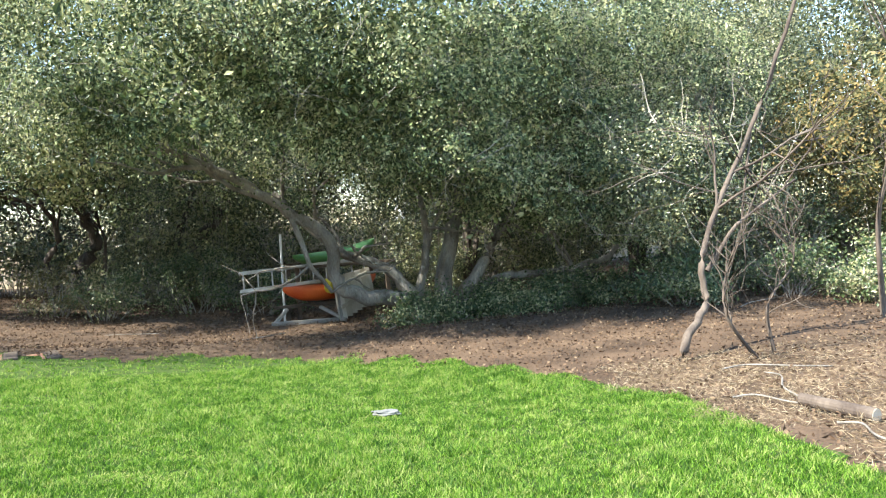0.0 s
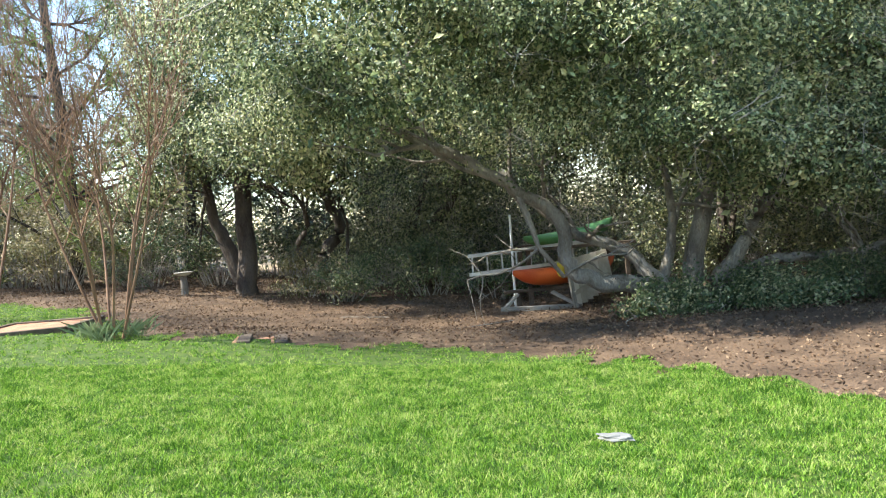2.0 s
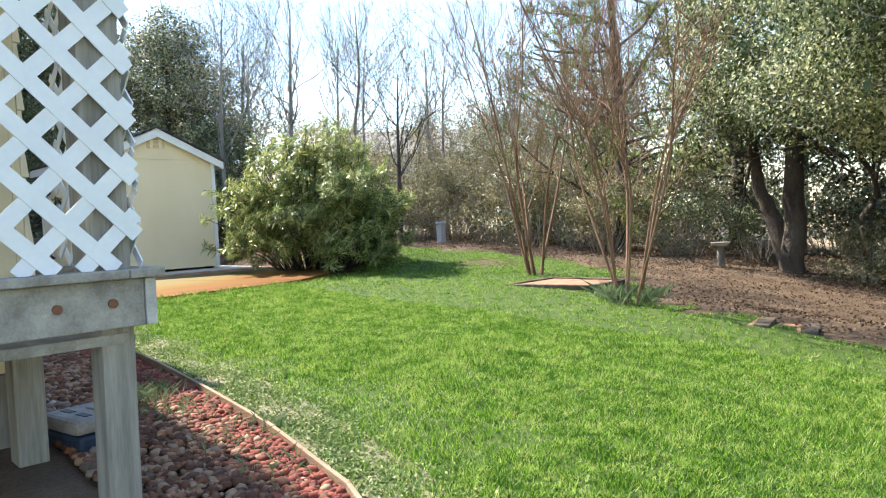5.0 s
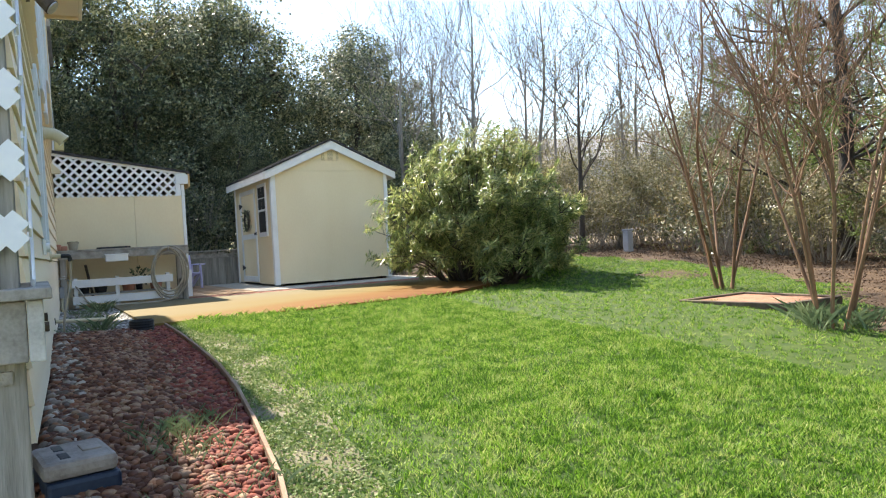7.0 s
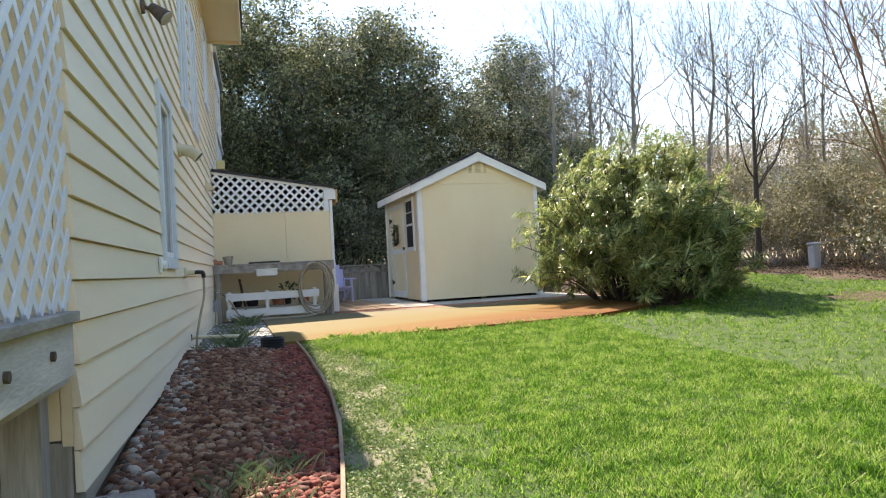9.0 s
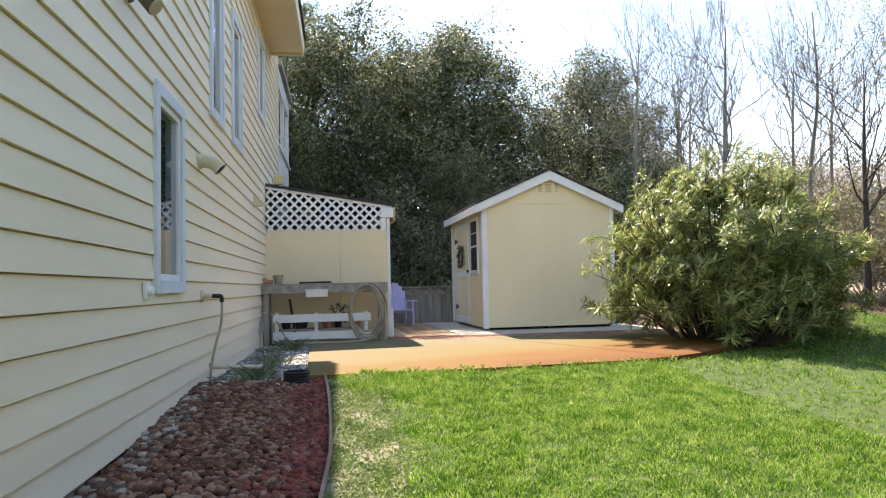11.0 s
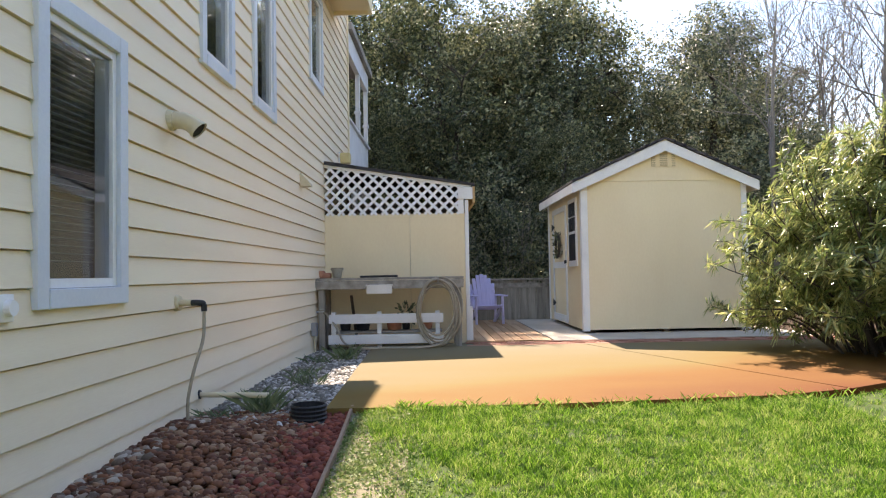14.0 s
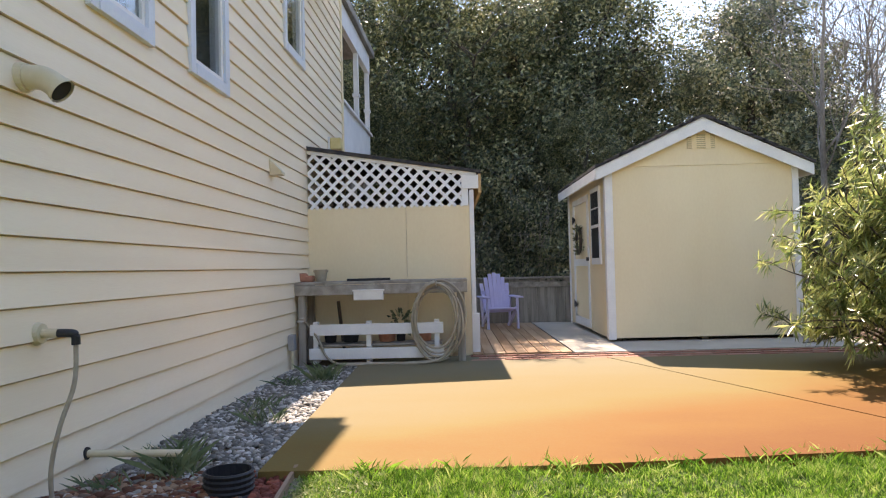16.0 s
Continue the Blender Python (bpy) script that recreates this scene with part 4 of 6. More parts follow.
tree("live_oak", (-0.9, 20.5, g), [
    ([(-0.9, 20.5, g - 0.2), (-0.5, 20.5, 0.6), (0.3, 20.3, 1.6), (1.0, 20, 3.2)], 0.22),
    ([(-0.9, 20.5, g), (-0.8, 20.4, 0.9), (-0.2, 20.2, 2.4), (-0.6, 20, 4)], 0.15)],
    [((0.6, 19.6, 4.8), (4.0, 3.4, 3.0), 560, 0.55), ((5.5, 19.5, 4.6), (3.6, 3.0, 3.2), 420, 0.55)],
    "leaning dark live oak behind the stored boats", M_bark_dark, M_leaf_dark, 8, per=36, twigs=80)
g = hz(9.8, 14.5)
tree("live_oak", (9.8, 14.5, g), [
    ([(9.8, 14.5, g - 0.2), (9.7, 14.5, 1.0), (9.5, 14.3, 3.0), (9.8, 14, 5)], 0.16)],
    [((10.4, 13.4, 4.4), (3.2, 3.0, 3.4), 640, 0.55), ((9.0, 11.6, 2.4), (2.2, 1.6, 1.9), 300, 0.5)],
    "dense evergreen oak reaching low over the ground", M_bark_dark, M_leaf_dark, 9, size=(0.056, 0.031), per=58, twigs=100)
g = hz(6.2, 7.4)
tree("leaning_cedar", (6.2, 7.4, g), [
    ([(6.2, 7.4, g - 0.15), (6.45, 7.5, g + 0.28), (6.85, 7.7, g + 0.55), (6.9, 7.8, g + 1.0), (7.3, 8.0, 1.1), (8.0, 8.0, 2.3), (8.7, 8.0, 3.8)], 0.05),
    ([(7.05, 7.9, 0.4), (7.5, 7.9, 0.9), (8.4, 7.9, 1.4)], 0.03)],
    [((8.6, 10.0, 1.5), (1.4, 1.0, 1.2), 150, 0.35)],
    "crooked leaning tree with pale bare upper limbs", M_bark_cedar, M_leaf_dark, 10, size=(0.05, 0.028), per=34, twigs=60, inner_size=(0.05, 0.03), wobble=0.006, shift=(-1.75, -1.3))
g = hz(12.5, 9.0)
tree("wax_myrtle", (12.2, 9.4, g), [([(12.2, 9.4, g - 0.1), (12.1, 9.4, 1.2), (12.4, 9.4, 2.6)], 0.08)],
     [((12.4, 9.6, 2.3), (2.4, 2.0, 1.9), 420, 0.45)],
     "tall wax myrtle turning golden brown", M_bark_dark, M_leaf_gold, 12, per=34, twigs=80)
g = hz(-10.4, 21.5)


def pine(at, h, seed, label):
    """A loblolly pine: straight dark trunk, long limbs and needle tufts."""
    rs = np.random.RandomState(seed)
    t = thing("pine_tree", at, label, "tree", "pines")
    wood, nd = Soup(), Soup()
    P = smooth_line([(0, 0, -0.2), (0.15, 0, h * 0.3), (-0.1, 0.1, h * 0.65), (0.1, 0, h)], 6)
    wood.add(*tube(P, np.linspace(0.2, 0.05, len(P)), 10))
    tips = []
    for k in range(46):
        z = rs.uniform(0.16, 0.97) * h
        a = rs.uniform(0, 6.28)
        L = (1 - z / h) * 3.0 + 0.9
        i = int(z / h * (len(P) - 1))
        grow(rs, wood, tips, P[i], (math.cos(a), math.sin(a), rs.uniform(-0.05, 0.5)), L, 0.045, 1, 0.5, 0.12, (3, 5), 5)
    T = np.array(tips)
    T = T[rs.permutation(len(T))][:1700]
    D = unit(rs.normal(size=(len(T) * 34, 3)) + np.array([0, 0, 0.1]))
    nd.add(*leaves(rs, np.repeat(T, 34, 0) + rs.normal(0, 0.05, (len(T) * 34, 3)), 0.21, 0.017, D=D))
    own("trunk", wood.mesh("trunk", True), M_bark_dark, t)
    own("needle_crown", nd.mesh("needle_crown"), M_needle, t)
    return t


pine((-9.6, 19.4, hz(-9.6, 19.4)), 11.5, 21, "loblolly pine with long drooping needle tufts")
pine((-27.0, 3.0, 0.2), 11.5, 23, "tall pine behind the house corner")
pine((-7.4, 21.8, hz(-7.4, 21.8)), 10.5, 22, "loblolly pine behind the oaks at the lawn's end")

# thick woods behind, two trees built once and set again
ev = tree("evergreen_oak", (-23.5, 5.5, 0.2), [([(-23.5, 5.5, 0), (-23.4, 5.5, 3), (-23.6, 5.4, 7)], 0.18), ([(-23.3, 5.5, 0), (-22.8, 5.7, 2.5), (-22.5, 6, 6)], 0.12)],
          [((-23.5, 5.5, 6.4), (2.4, 2.6, 3.2), 560, 0.5), ((-23.2, 5.5, 3.2), (2.2, 2.8, 2.6), 420, 0.5)],
          "tall dense evergreen oak behind the sheds", M_bark_dark, M_leaf_dark, 31, size=(0.10, 0.055), per=44, spread=0.22, twigs=50, group="evergreens behind the sheds")
ev2 = tree("evergreen_oak", (-24.5, 9.6, 0.2), [([(-24.5, 9.6, 0), (-24.6, 9.5, 3), (-24.3, 9.6, 7.5)], 0.2)],
           [((-24.5, 9.6, 7.2), (2.0, 2.2, 2.6), 440, 0.5), ((-24.3, 9.8, 3.8), (2.4, 2.6, 3.0), 520, 0.5)],
           "tall dense evergreen oak behind the sheds", M_bark_dark, M_leaf_dark, 32, size=(0.10, 0.055), per=44, spread=0.22, twigs=50, group="evergreens behind the sheds")
for i, (x, y, s, a) in enumerate([(-24.5, 1.6, 0.95, 40), (-22.6, 12.9, 0.86, 110), (-25.5, 15.5, 0.84, 200), (-27.5, 7.4, 1.02, 260), (-28, 12.0, 0.95, 20), (-26.5, -2.5, 1.1, 80), (-22.0, 3.2, 0.62, 310), (-21.8, 8.6, 0.5, 10), (-22.0, 14.6, 0.55, 77), (-30, 3.0, 1.1, 123), (-26.0, 4.2, 1.12, 205), (-26.5, 9.0, 1.08, 145), (-24.2, 7.2, 0.95, 60), (-29.5, 16.0, 1.0, 15)]):
    copy_thing((ev, ev2)[i % 2], pose(x, y, 0.15, 0, 0, a) @ Matrix.Scale(s, 4))
bk = tree("woodland_tree", (3, 25, hz(3, 25)), [([(3, 25, -1), (3.1, 25, 1.5), (2.8, 25, 4)], 0.15), ([(3.1, 25, -1), (3.8, 25, 1.8), (4.2, 25, 3.6)], 0.1)],
          [((3, 24.8, 4.4), (2.9, 2.6, 3.2), 520, 0.5)], "evergreen oak deep in the woods", M_bark_dark, M_leaf_dark, 41, size=(0.11, 0.06), per=32, spread=0.32, twigs=60, group="woods behind")
for i, (x, y, s, a) in enumerate([(-2.5, 26, 1.0, 50), (8.6, 22.0, 1.0, 100), (12.5, 18.5, 1.1, 10), (15.5, 14.0, 1.0, 240), (16.5, 19.5, 1.2, 70), (-6.5, 24.5, 1.05, 300), (19, 9.0, 1.0, 160), (0.2, 23.6, 0.8, 200), (13.6, 23.5, 1.1, 20), (6.2, 16.6, 0.85, 33), (11.8, 16.2, 0.8, 290), (-14.5, 26.5, 0.9, 44), (-19.5, 28, 0.9, 88)]):
    copy_thing(bk, pose(x, y, hz(x, y) - 0.1, 0, 0, a) @ Matrix.Scale(s, 4))


def bare_tree(name, at, h, seed, bark, label, stems=1, spread=0.45, r=0.07, depth=3, buds=None, group="", splay=0.18, fork=0.3):
    """A leafless tree; stems: how many rise from one base."""
    rs = np.random.RandomState(seed)
    t = thing(name, at, label, "tree", group)
    wood, limbs, tips = Soup(), Soup(), []
    for k in range(stems):
        a = k / stems * 6.28 + rs.uniform(0, 0.8)
        s = splay if stems > 1 else 0.03
        b = np.array((math.cos(a) * 0.12, math.sin(a) * 0.12, -0.1)) if stems > 1 else np.array((0, 0, -0.1))
        hh = h * rs.uniform(0.85, 1.05)
        top = b + np.array((math.cos(a) * s * hh, math.sin(a) * s * hh, hh))
        P = smooth_line([b, b * 0.6 + top * 0.4 + rs.normal(0, 0.08 if stems == 1 else 0.2, 3) * [1, 1, 0], b * 0.3 + top * 0.7 + rs.normal(0, 0.1, 3) * [1, 1, 0], top], 6)
        if stems > 1:
            own("stem", mesh_np("stem", *tube(P, np.linspace(r, r * 0.18, len(P)), 8), True), bark, t)
        else:
            wood.add(*tube(P, np.linspace(r, r * 0.18, len(P)), 8))
        for q in range(int(19 if stems == 1 else 17)):
            i = rs.randint(int(len(P) * fork), len(P))
            d = unit(np.array((rs.normal(), rs.normal(), 0)) * 0.6 + np.array((0, 0, 0.75)))
            grow(rs, limbs, tips, P[i], d, h * rs.uniform(0.16, 0.34), r * (0.3 if stems == 1 else 0.2) * (1.1 - i / len(P)) + 0.005, depth - 1, spread, 0.4, (3, 5), 5)
    if stems == 1:
        own("trunk", wood.mesh("trunk", True), bark, t)
    own("branchwork", limbs.mesh("branchwork", True), bark, t)
    if buds:
        T = np.array(tips)
        own("bud_spray", mesh_np("bud_spray", *leaves(rs, np.repeat(T, 2, 0) + rs.normal(0, 0.03, (2 * len(T), 3)), 0.05, 0.025)), buds, t, "small brown catkins and buds")
    return t


bare_tree("young_tree", (-14.9, 16.1, hz(-14.9, 16.1)), 5.8, 51, M_bark_dark, "slender young tree just coming into bud", r=0.085, buds=M_leaf_olive, fork=0.33)
bare_tree("bare_tree", (-20.5, 16.3, 0.5), 9.6, 52, M_bark, "tall leafless tree with fine upright branches", r=0.11, group="bare trees", depth=4)
bare_tree("bare_tree", (-21, 19.6, 0.5), 9.4, 53, M_bark, "tall leafless tree with fine upright branches", r=0.10, group="bare trees", depth=4)
bare_tree("bare_tree", (-18.5, 12.6, 0.3), 7.4, 54, M_bark, "leafless tree with fine tangled twigs behind the shed", r=0.08, group="bare trees", spread=0.7, depth=4)
bt_ = bare_tree("bare_tree", (-24.5, 21.5, 0.5), 9.8, 59, M_bark, "tall leafless tree with a dense twiggy crown", r=0.10, group="bare trees", depth=4, spread=0.6)
for x, y, s, a in [(-27, 18.5, 1.05, 70), (-24, 17.0, 0.9, 200), (-22.5, 25.0, 1.0, 310), (-28, 26, 1.15, 20), (-18.5, 26.5, 0.95, 140), (-14.5, 27.5, 0.95, 250), (-32, 22, 1.15, 110), (-19.0, 22.5, 0.85, 33), (-24.0, 14.5, 0.95, 280), (-12.5, 24.5, 0.85, 190)]:
    copy_thing(bt_, pose(x, y, 0.3, 0, 0, a) @ Matrix.Scale(s, 4))
bare_tree("crape_myrtle", (-7.3, 12.3, hz(-7.3, 12.3)), 5.2, 55, M_bark_myrtle, "leafless crape myrtle with several slim smooth stems", stems=6, r=0.026, group="crape myrtles", splay=0.3, fork=0.25)
bare_tree("crape_myrtle", (-4.15, 9.95, hz(-4.15, 9.95)), 4.6, 56, M_bark_myrtle, "leafless crape myrtle with several slim smooth stems", stems=8, r=0.02, group="crape myrtles", splay=0.3, fork=0.25)
bare_tree("bare_sapling", (8.4, 6.9, hz(8.4, 6.9)), 4.4, 57, M_bark_cedar, "grey leafless sapling at the wood's edge", r=0.04, spread=0.6, depth=2)
bare_tree("bare_sapling", (5.4, 5.8, hz(5.4, 5.8)), 1.6, 58, M_bark_cedar, "small forked leafless sapling", stems=2, r=0.022, spread=0.6, depth=2)


def shrub(name, at, rad, label, leaf, seed, n=120, per=24, size=(0.06, 0.035), stems=12, bark=M_twig, category="shrub", spread=0.16, group="", stem_r=0.012):
    """A bush: stems from the ground and leaf clumps at their ends."""
    rs = np.random.RandomState(seed)
    t = thing(name, at, label, category, group)
    wood, lf = Soup(), Soup()
    C = shell(rs, n, (0, 0, rad[2] * 0.95), rad, 0.45, -0.75)
    C = C[C[:, 2] > 0.05]
    for k in range(stems):
        e = C[rs.randint(len(C))]
        b = np.array((e[0] * 0.3 + rs.normal(0, 0.08), e[1] * 0.3 + rs.normal(0, 0.08), -0.05))
        wood.add(*tube(smooth_line([b, b * 0.45 + e * 0.55 + np.array((0, 0, 0.15 * rad[2])), e], 4), np.linspace(stem_r, stem_r * 0.35, 9), 5))
        grow(rs, wood, [], b * 0.3 + e * 0.7, e - b, np.linalg.norm(e - b) * 0.5, stem_r * 0.5, 1, 0.6, 0.1, (2, 4), 4)
    P = clumps(rs, C, per, spread)
    lf.add(*leaves(rs, P, size[0], size[1], -0.1, face=unit(P - np.repeat(C, per, 0)) * 0.8 + SUNWARD))
    own("branchwork", wood.mesh("branchwork", True), bark, t)
    own("foliage", lf.mesh("foliage"), leaf, t)
    return t


# oleander: sprays of long narrow leaves
ole = thing("oleander_bush", (-11.7, 10.75, hz(-11.7, 10.75)), "large rounded oleander with long narrow yellow-green leaves", "bush")
rs = np.random.RandomState(61)
wood, lf = Soup(), Soup()
tips = []
for k in range(165):
    a, rr = rs.uniform(0, 6.28), math.sqrt(rs.uniform(0.02, 1))
    e = np.array((math.cos(a) * rr * 1.9, math.sin(a) * rr * 2.1, (2.75 - 1.5 * rr ** 2) * (rs.uniform(0.82, 1.06) if k < 95 else rs.uniform(0.12, 0.7))))
    b = np.array((e[0] * 0.28, e[1] * 0.36, -0.05))
    P = smooth_line([b, b * 0.5 + e * 0.5 + np.array((0, 0, 0.25)), e], 5)
    wood.add(*tube(P, np.linspace(0.018, 0.006, len(P)), 5))
    for q in range(9):
        i = rs.randint(4, len(P))
        d = unit(rs.normal(size=3) * 0.8 + np.array((0, 0, 0.7)) + 0.5 * unit(e))
        s = P[i] + d * rs.uniform(0.15, 0.5)
        if s[2] < 0.12:
            continue
        wood.add(*tube(np.array([P[i], (P[i] + s) / 2 + 0.02, s]), [0.006, 0.005, 0.003], 4))
        tips.append((s, d))
S_ = np.array([p for p, _ in tips])
D_ = np.array([d for _, d in tips])
per = 46
lf.add(*leaves(rs, np.repeat(S_, per, 0) - np.repeat(D_, per, 0) * rs.uniform(0, 0.28, (len(S_) * per, 1)), 0.15, 0.024, D=unit(np.repeat(D_, per, 0) + rs.normal(0, 0.7, (len(S_) * per, 3))), face=np.repeat(unit(S_ - np.array([0, 0, 1.0])), per, 0) * 0.5 + SUNWARD))
own("branchwork", wood.mesh("branchwork", True), M_bark_dark, ole)
own("foliage", lf.mesh("foliage"), M_leaf_ole, ole)

for i, (x, y, r, z, lm) in enumerate([(4.1, 12.1, 0.9, 0.32, M_leaf_ivy), (5.6, 12.2, 1.0, 0.34, M_leaf_ivy), (6.9, 12.3, 1.1, 0.4, M_leaf_ivy), (-2.2, 16.6, 1.1, 0.55, M_leaf_ivy), (-3.2, 17.2, 0.9, 0.5, M_leaf_olive),
                                      (-0.4, 17.6, 1.2, 0.7, M_leaf_ivy), (1.2, 16.8, 0.9, 0.45, M_leaf_ivy), (8.6, 11.0, 1.3, 0.8, M_leaf_ivy), (10.4, 10.6, 1.4, 0.9, M_leaf_ivy), (-7.4, 18.6, 1.3, 0.8, M_leaf_ivy),
                                      (-5.9, 19.4, 1.2, 0.9, M_leaf_ivy), (7.6, 9.9, 0.8, 0.4, M_leaf_ivy), (3.4, 12.0, 0.6, 0.2, M_leaf_ivy), (4.6, 12.3, 0.8, 0.26, M_leaf_ivy), (5.6, 11.6, 0.8, 0.22, M_leaf_ivy), (7.4, 11.4, 0.9, 0.3, M_leaf_ivy), (9.4, 9.4, 0.9, 0.5, M_leaf_ivy), (11.4, 8.6, 1.1, 0.7, M_leaf_ivy), (9.8, 8.0, 0.7, 0.35, M_leaf_ivy), (12.6, 7.0, 1.2, 0.9, M_leaf_ivy), (12.8, 11.8, 1.6, 1.3, M_leaf_ivy)]):
    shrub("undergrowth_shrub", (x, y, hz(x, y)), (r, r * 0.8, z), "low evergreen undergrowth with vines at the tree foot" if lm is not M_leaf_olive else "sparse olive-brown undergrowth among fallen leaves", lm, 70 + i, n=130, group="undergrowth", stems=24)
for i, (x, y, r, z) in enumerate([(-9.4, 18.2, 1.4, 1.0), (-11.6, 18.0, 1.5, 1.2), (-13.2, 18.6, 1.4, 1.1), (-16.4, 17.6, 1.6, 1.0), (-18.2, 16.8, 1.6, 0.9), (-20.0, 15.4, 1.6, 0.9), (-15.2, 20.4, 1.9, 1.6), (-18.6, 20.4, 2.0, 1.6), (-12.2, 21.0, 1.7, 1.4), (-16.8, 14.2, 1.2, 0.6), (-17.5, 23.5, 2.4, 2.3), (-21.5, 23.5, 2.6, 2.4)]):
    shrub("thicket_bush", (x, y, hz(x, y)), (r, r, z), ("tangled olive-tan thicket bush with bare stems", "tangled thicket bush with dull green leaves", "tangled thicket bush with golden leaves")[i % 3], (M_leaf_olive, M_leaf_dark, M_leaf_gold)[i % 3], 90 + i, n=170, per=18, stems=30, group="thicket at the lawn's end", size=(0.085, 0.045), spread=0.17)

# the dark understorey that closes the woods
us = shrub("understorey_bush", (-1.5, 22.5, hz(-1.5, 22.5) - 0.1), (2.0, 1.5, 1.7), "dense dark evergreen bush under the trees", M_leaf_dark, 111, n=330, per=22, size=(0.10, 0.06), spread=0.26, stems=60, group="understorey")
us2 = shrub("understorey_bush", (2.4, 20.8, hz(2.4, 20.8) - 0.1), (1.9, 1.4, 1.3), "tangled half-bare evergreen bush under the trees", M_leaf_dark, 112, n=230, per=18, size=(0.09, 0.05), spread=0.26, stems=120, group="understorey")
for i, (x, y, s, a) in enumerate([(-5.0, 22.4, 1.0, 20), (1.0, 23.5, 1.1, 200), (5.0, 21.6, 0.9, 90), (7.4, 19.4, 1.0, 10), (9.8, 18.2, 1.1, 170), (12.0, 14.6, 1.0, 60), (14.0, 12.6, 1.1, 300), (15.5, 10.0, 1.0, 130), (8.6, 15.6, 0.75, 250), (11.0, 12.6, 0.8, 15),
                                  (-8.0, 22.6, 1.0, 75), (-10.0, 24.0, 1.1, 145), (5.6, 17.2, 0.7, 33), (-20.6, 4.6, 0.9, 90), (-20.9, 7.0, 0.85, 30), (-20.6, 9.6, 0.9, 190), (-20.5, 12.2, 0.9, 280), (-21.5, 2.0, 1.0, 120), (-3.6, 24.5, 1.2, 222), (3.4, 25, 1.2, 111), (7.5, 23.5, 1.2, 311), (10.8, 21.5, 1.2, 12), (14.5, 17.0, 1.2, 99), (2.6, 19.2, 0.95, 140), (0.4, 20.2, 1.0, 260), (4.6, 18.6, 0.9, 45), (-1.8, 20.8, 0.95, 310)]):
    copy_thing((us, us2)[i % 2], pose(x, y, hz(x, y) - 0.1, 0, 0, a) @ Matrix.Scale(s, 4))

ft = tree("winter_tree", (-30, 24, 0.6), [([(-30, 24, 0), (-30.2, 24, 3), (-29.8, 24, 6)], 0.16), ([(-29.8, 24, 0), (-29, 24.3, 3), (-28.6, 24.6, 5)], 0.1)],
          [((-30, 24, 4.6), (3.2, 3.2, 3.6), 330, 0.4), ((-29.5, 24, 1.8), (3.4, 3.2, 1.9), 220, 0.4)], "half-bare winter tree in grey-brown far woods", M_bark, M_leaf_olive, 45, size=(0.12, 0.06), per=22, spread=0.42, twigs=170, group="far woods", shift=(-5, 4))
for i, (x, y, s, a) in enumerate([(-36, 31, 1.1, 20), (-30, 32, 1.0, 100), (-25, 35, 1.0, 200), (-40, 25.5, 1.2, 60), (-19.5, 34, 0.9, 310), (-13, 35, 1.0, 150), (-42, 33, 1.2, 250), (-33, 38, 1.2, 10)]):
    copy_thing(ft, pose(x, y, 0.6, 0, 0, a) @ Matrix.Scale(s, 4))
tb = shrub("thicket_bush", (-19.2, 18.6, 0.7), (2.0, 1.8, 1.4), "tangled olive-tan thicket bush with bare stems", M_leaf_olive, 131, n=260, per=20, stems=60, group="thicket at the lawn's end", size=(0.09, 0.05), spread=0.2)
for i, (x, y, s, a) in enumerate([(-16.2, 18.8, 0.9, 50), (-13.4, 19.6, 1.0, 120), (-10.8, 18.9, 0.85, 210), (-21.5, 17.6, 0.9, 300), (-22.5, 20.6, 1.2, 30), (-17.8, 21.8, 1.2, 170), (-14.6, 22.6, 1.2, 260), (-11.6, 23.2, 1.1, 80), (-8.4, 20.2, 0.9, 10)]):
    copy_thing(tb, pose(x, y, hz(x, y) - 0.05, 0, 0, a) @ Matrix.Scale(s, 4))

for i, (x, y, s, a) in enumerate([(-1.0, 29, 1.3, 20), (4.0, 30, 1.3, 100), (9.0, 28, 1.3, 200), (14, 28, 1.3, 60), (20, 22, 1.4, 310), (22, 15, 1.4, 150), (6.5, 25.5, 1.1, 77), (1.6, 26.8, 1.1, 140), (11.5, 25, 1.1, 5)]):
    copy_thing(bk, pose(x, y, hz(x, y) + 0.2, 0, 0, a) @ Matrix.Scale(s, 4))
    copy_thing((us, us2)[i % 2], pose(x + 1.5, y - 1.0, hz(x, y) + 0.1, 0, 0, a) @ Matrix.Scale(1.3, 4))

# ---- along the house wall ----


def on_wall(name, x, z, label, category):
    """A thing fixed to the house wall at x, z; its own y points away from the wall."""
    return thing(name, HM @ pose(x, WY + 0.02, z), label, category)


def pipe_part(name, pts, r, material, parent, sides=12, label="", per=6):
    P = smooth_line(pts, per) if len(pts) > 2 else np.array(pts, float)
    return own(name, mesh_np(name, *tube(P, r, sides), True), material, parent, label)


v = on_wall("vent_pipe", -8.27, 2.28, "cream plastic exhaust pipe elbow on the siding", "pipe")
pipe_part("elbow", [(0, -0.02, 0.03), (0, 0.06, 0.03), (0.0, 0.11, 0.02), (0.0, 0.16, -0.01), (0.0, 0.2, -0.045)], 0.06, M_pvc, v, 18)
part("collar", cyl((0, -0.01, 0.03), (0, 0.03, 0.03), 0.075, 0.07, 20), M_pvc, v)
part("rim", cyl((0, 0.185, -0.032), (0, 0.202, -0.047), 0.067, 0.067, 20, caps=False), M_pvc, v)
# near-black disc that paints the shade inside the pipe mouth
part("opening", cyl((0, 0.192, -0.039), (0, 0.195, -0.0415), 0.058, 0.058, 20), M_dark, v)
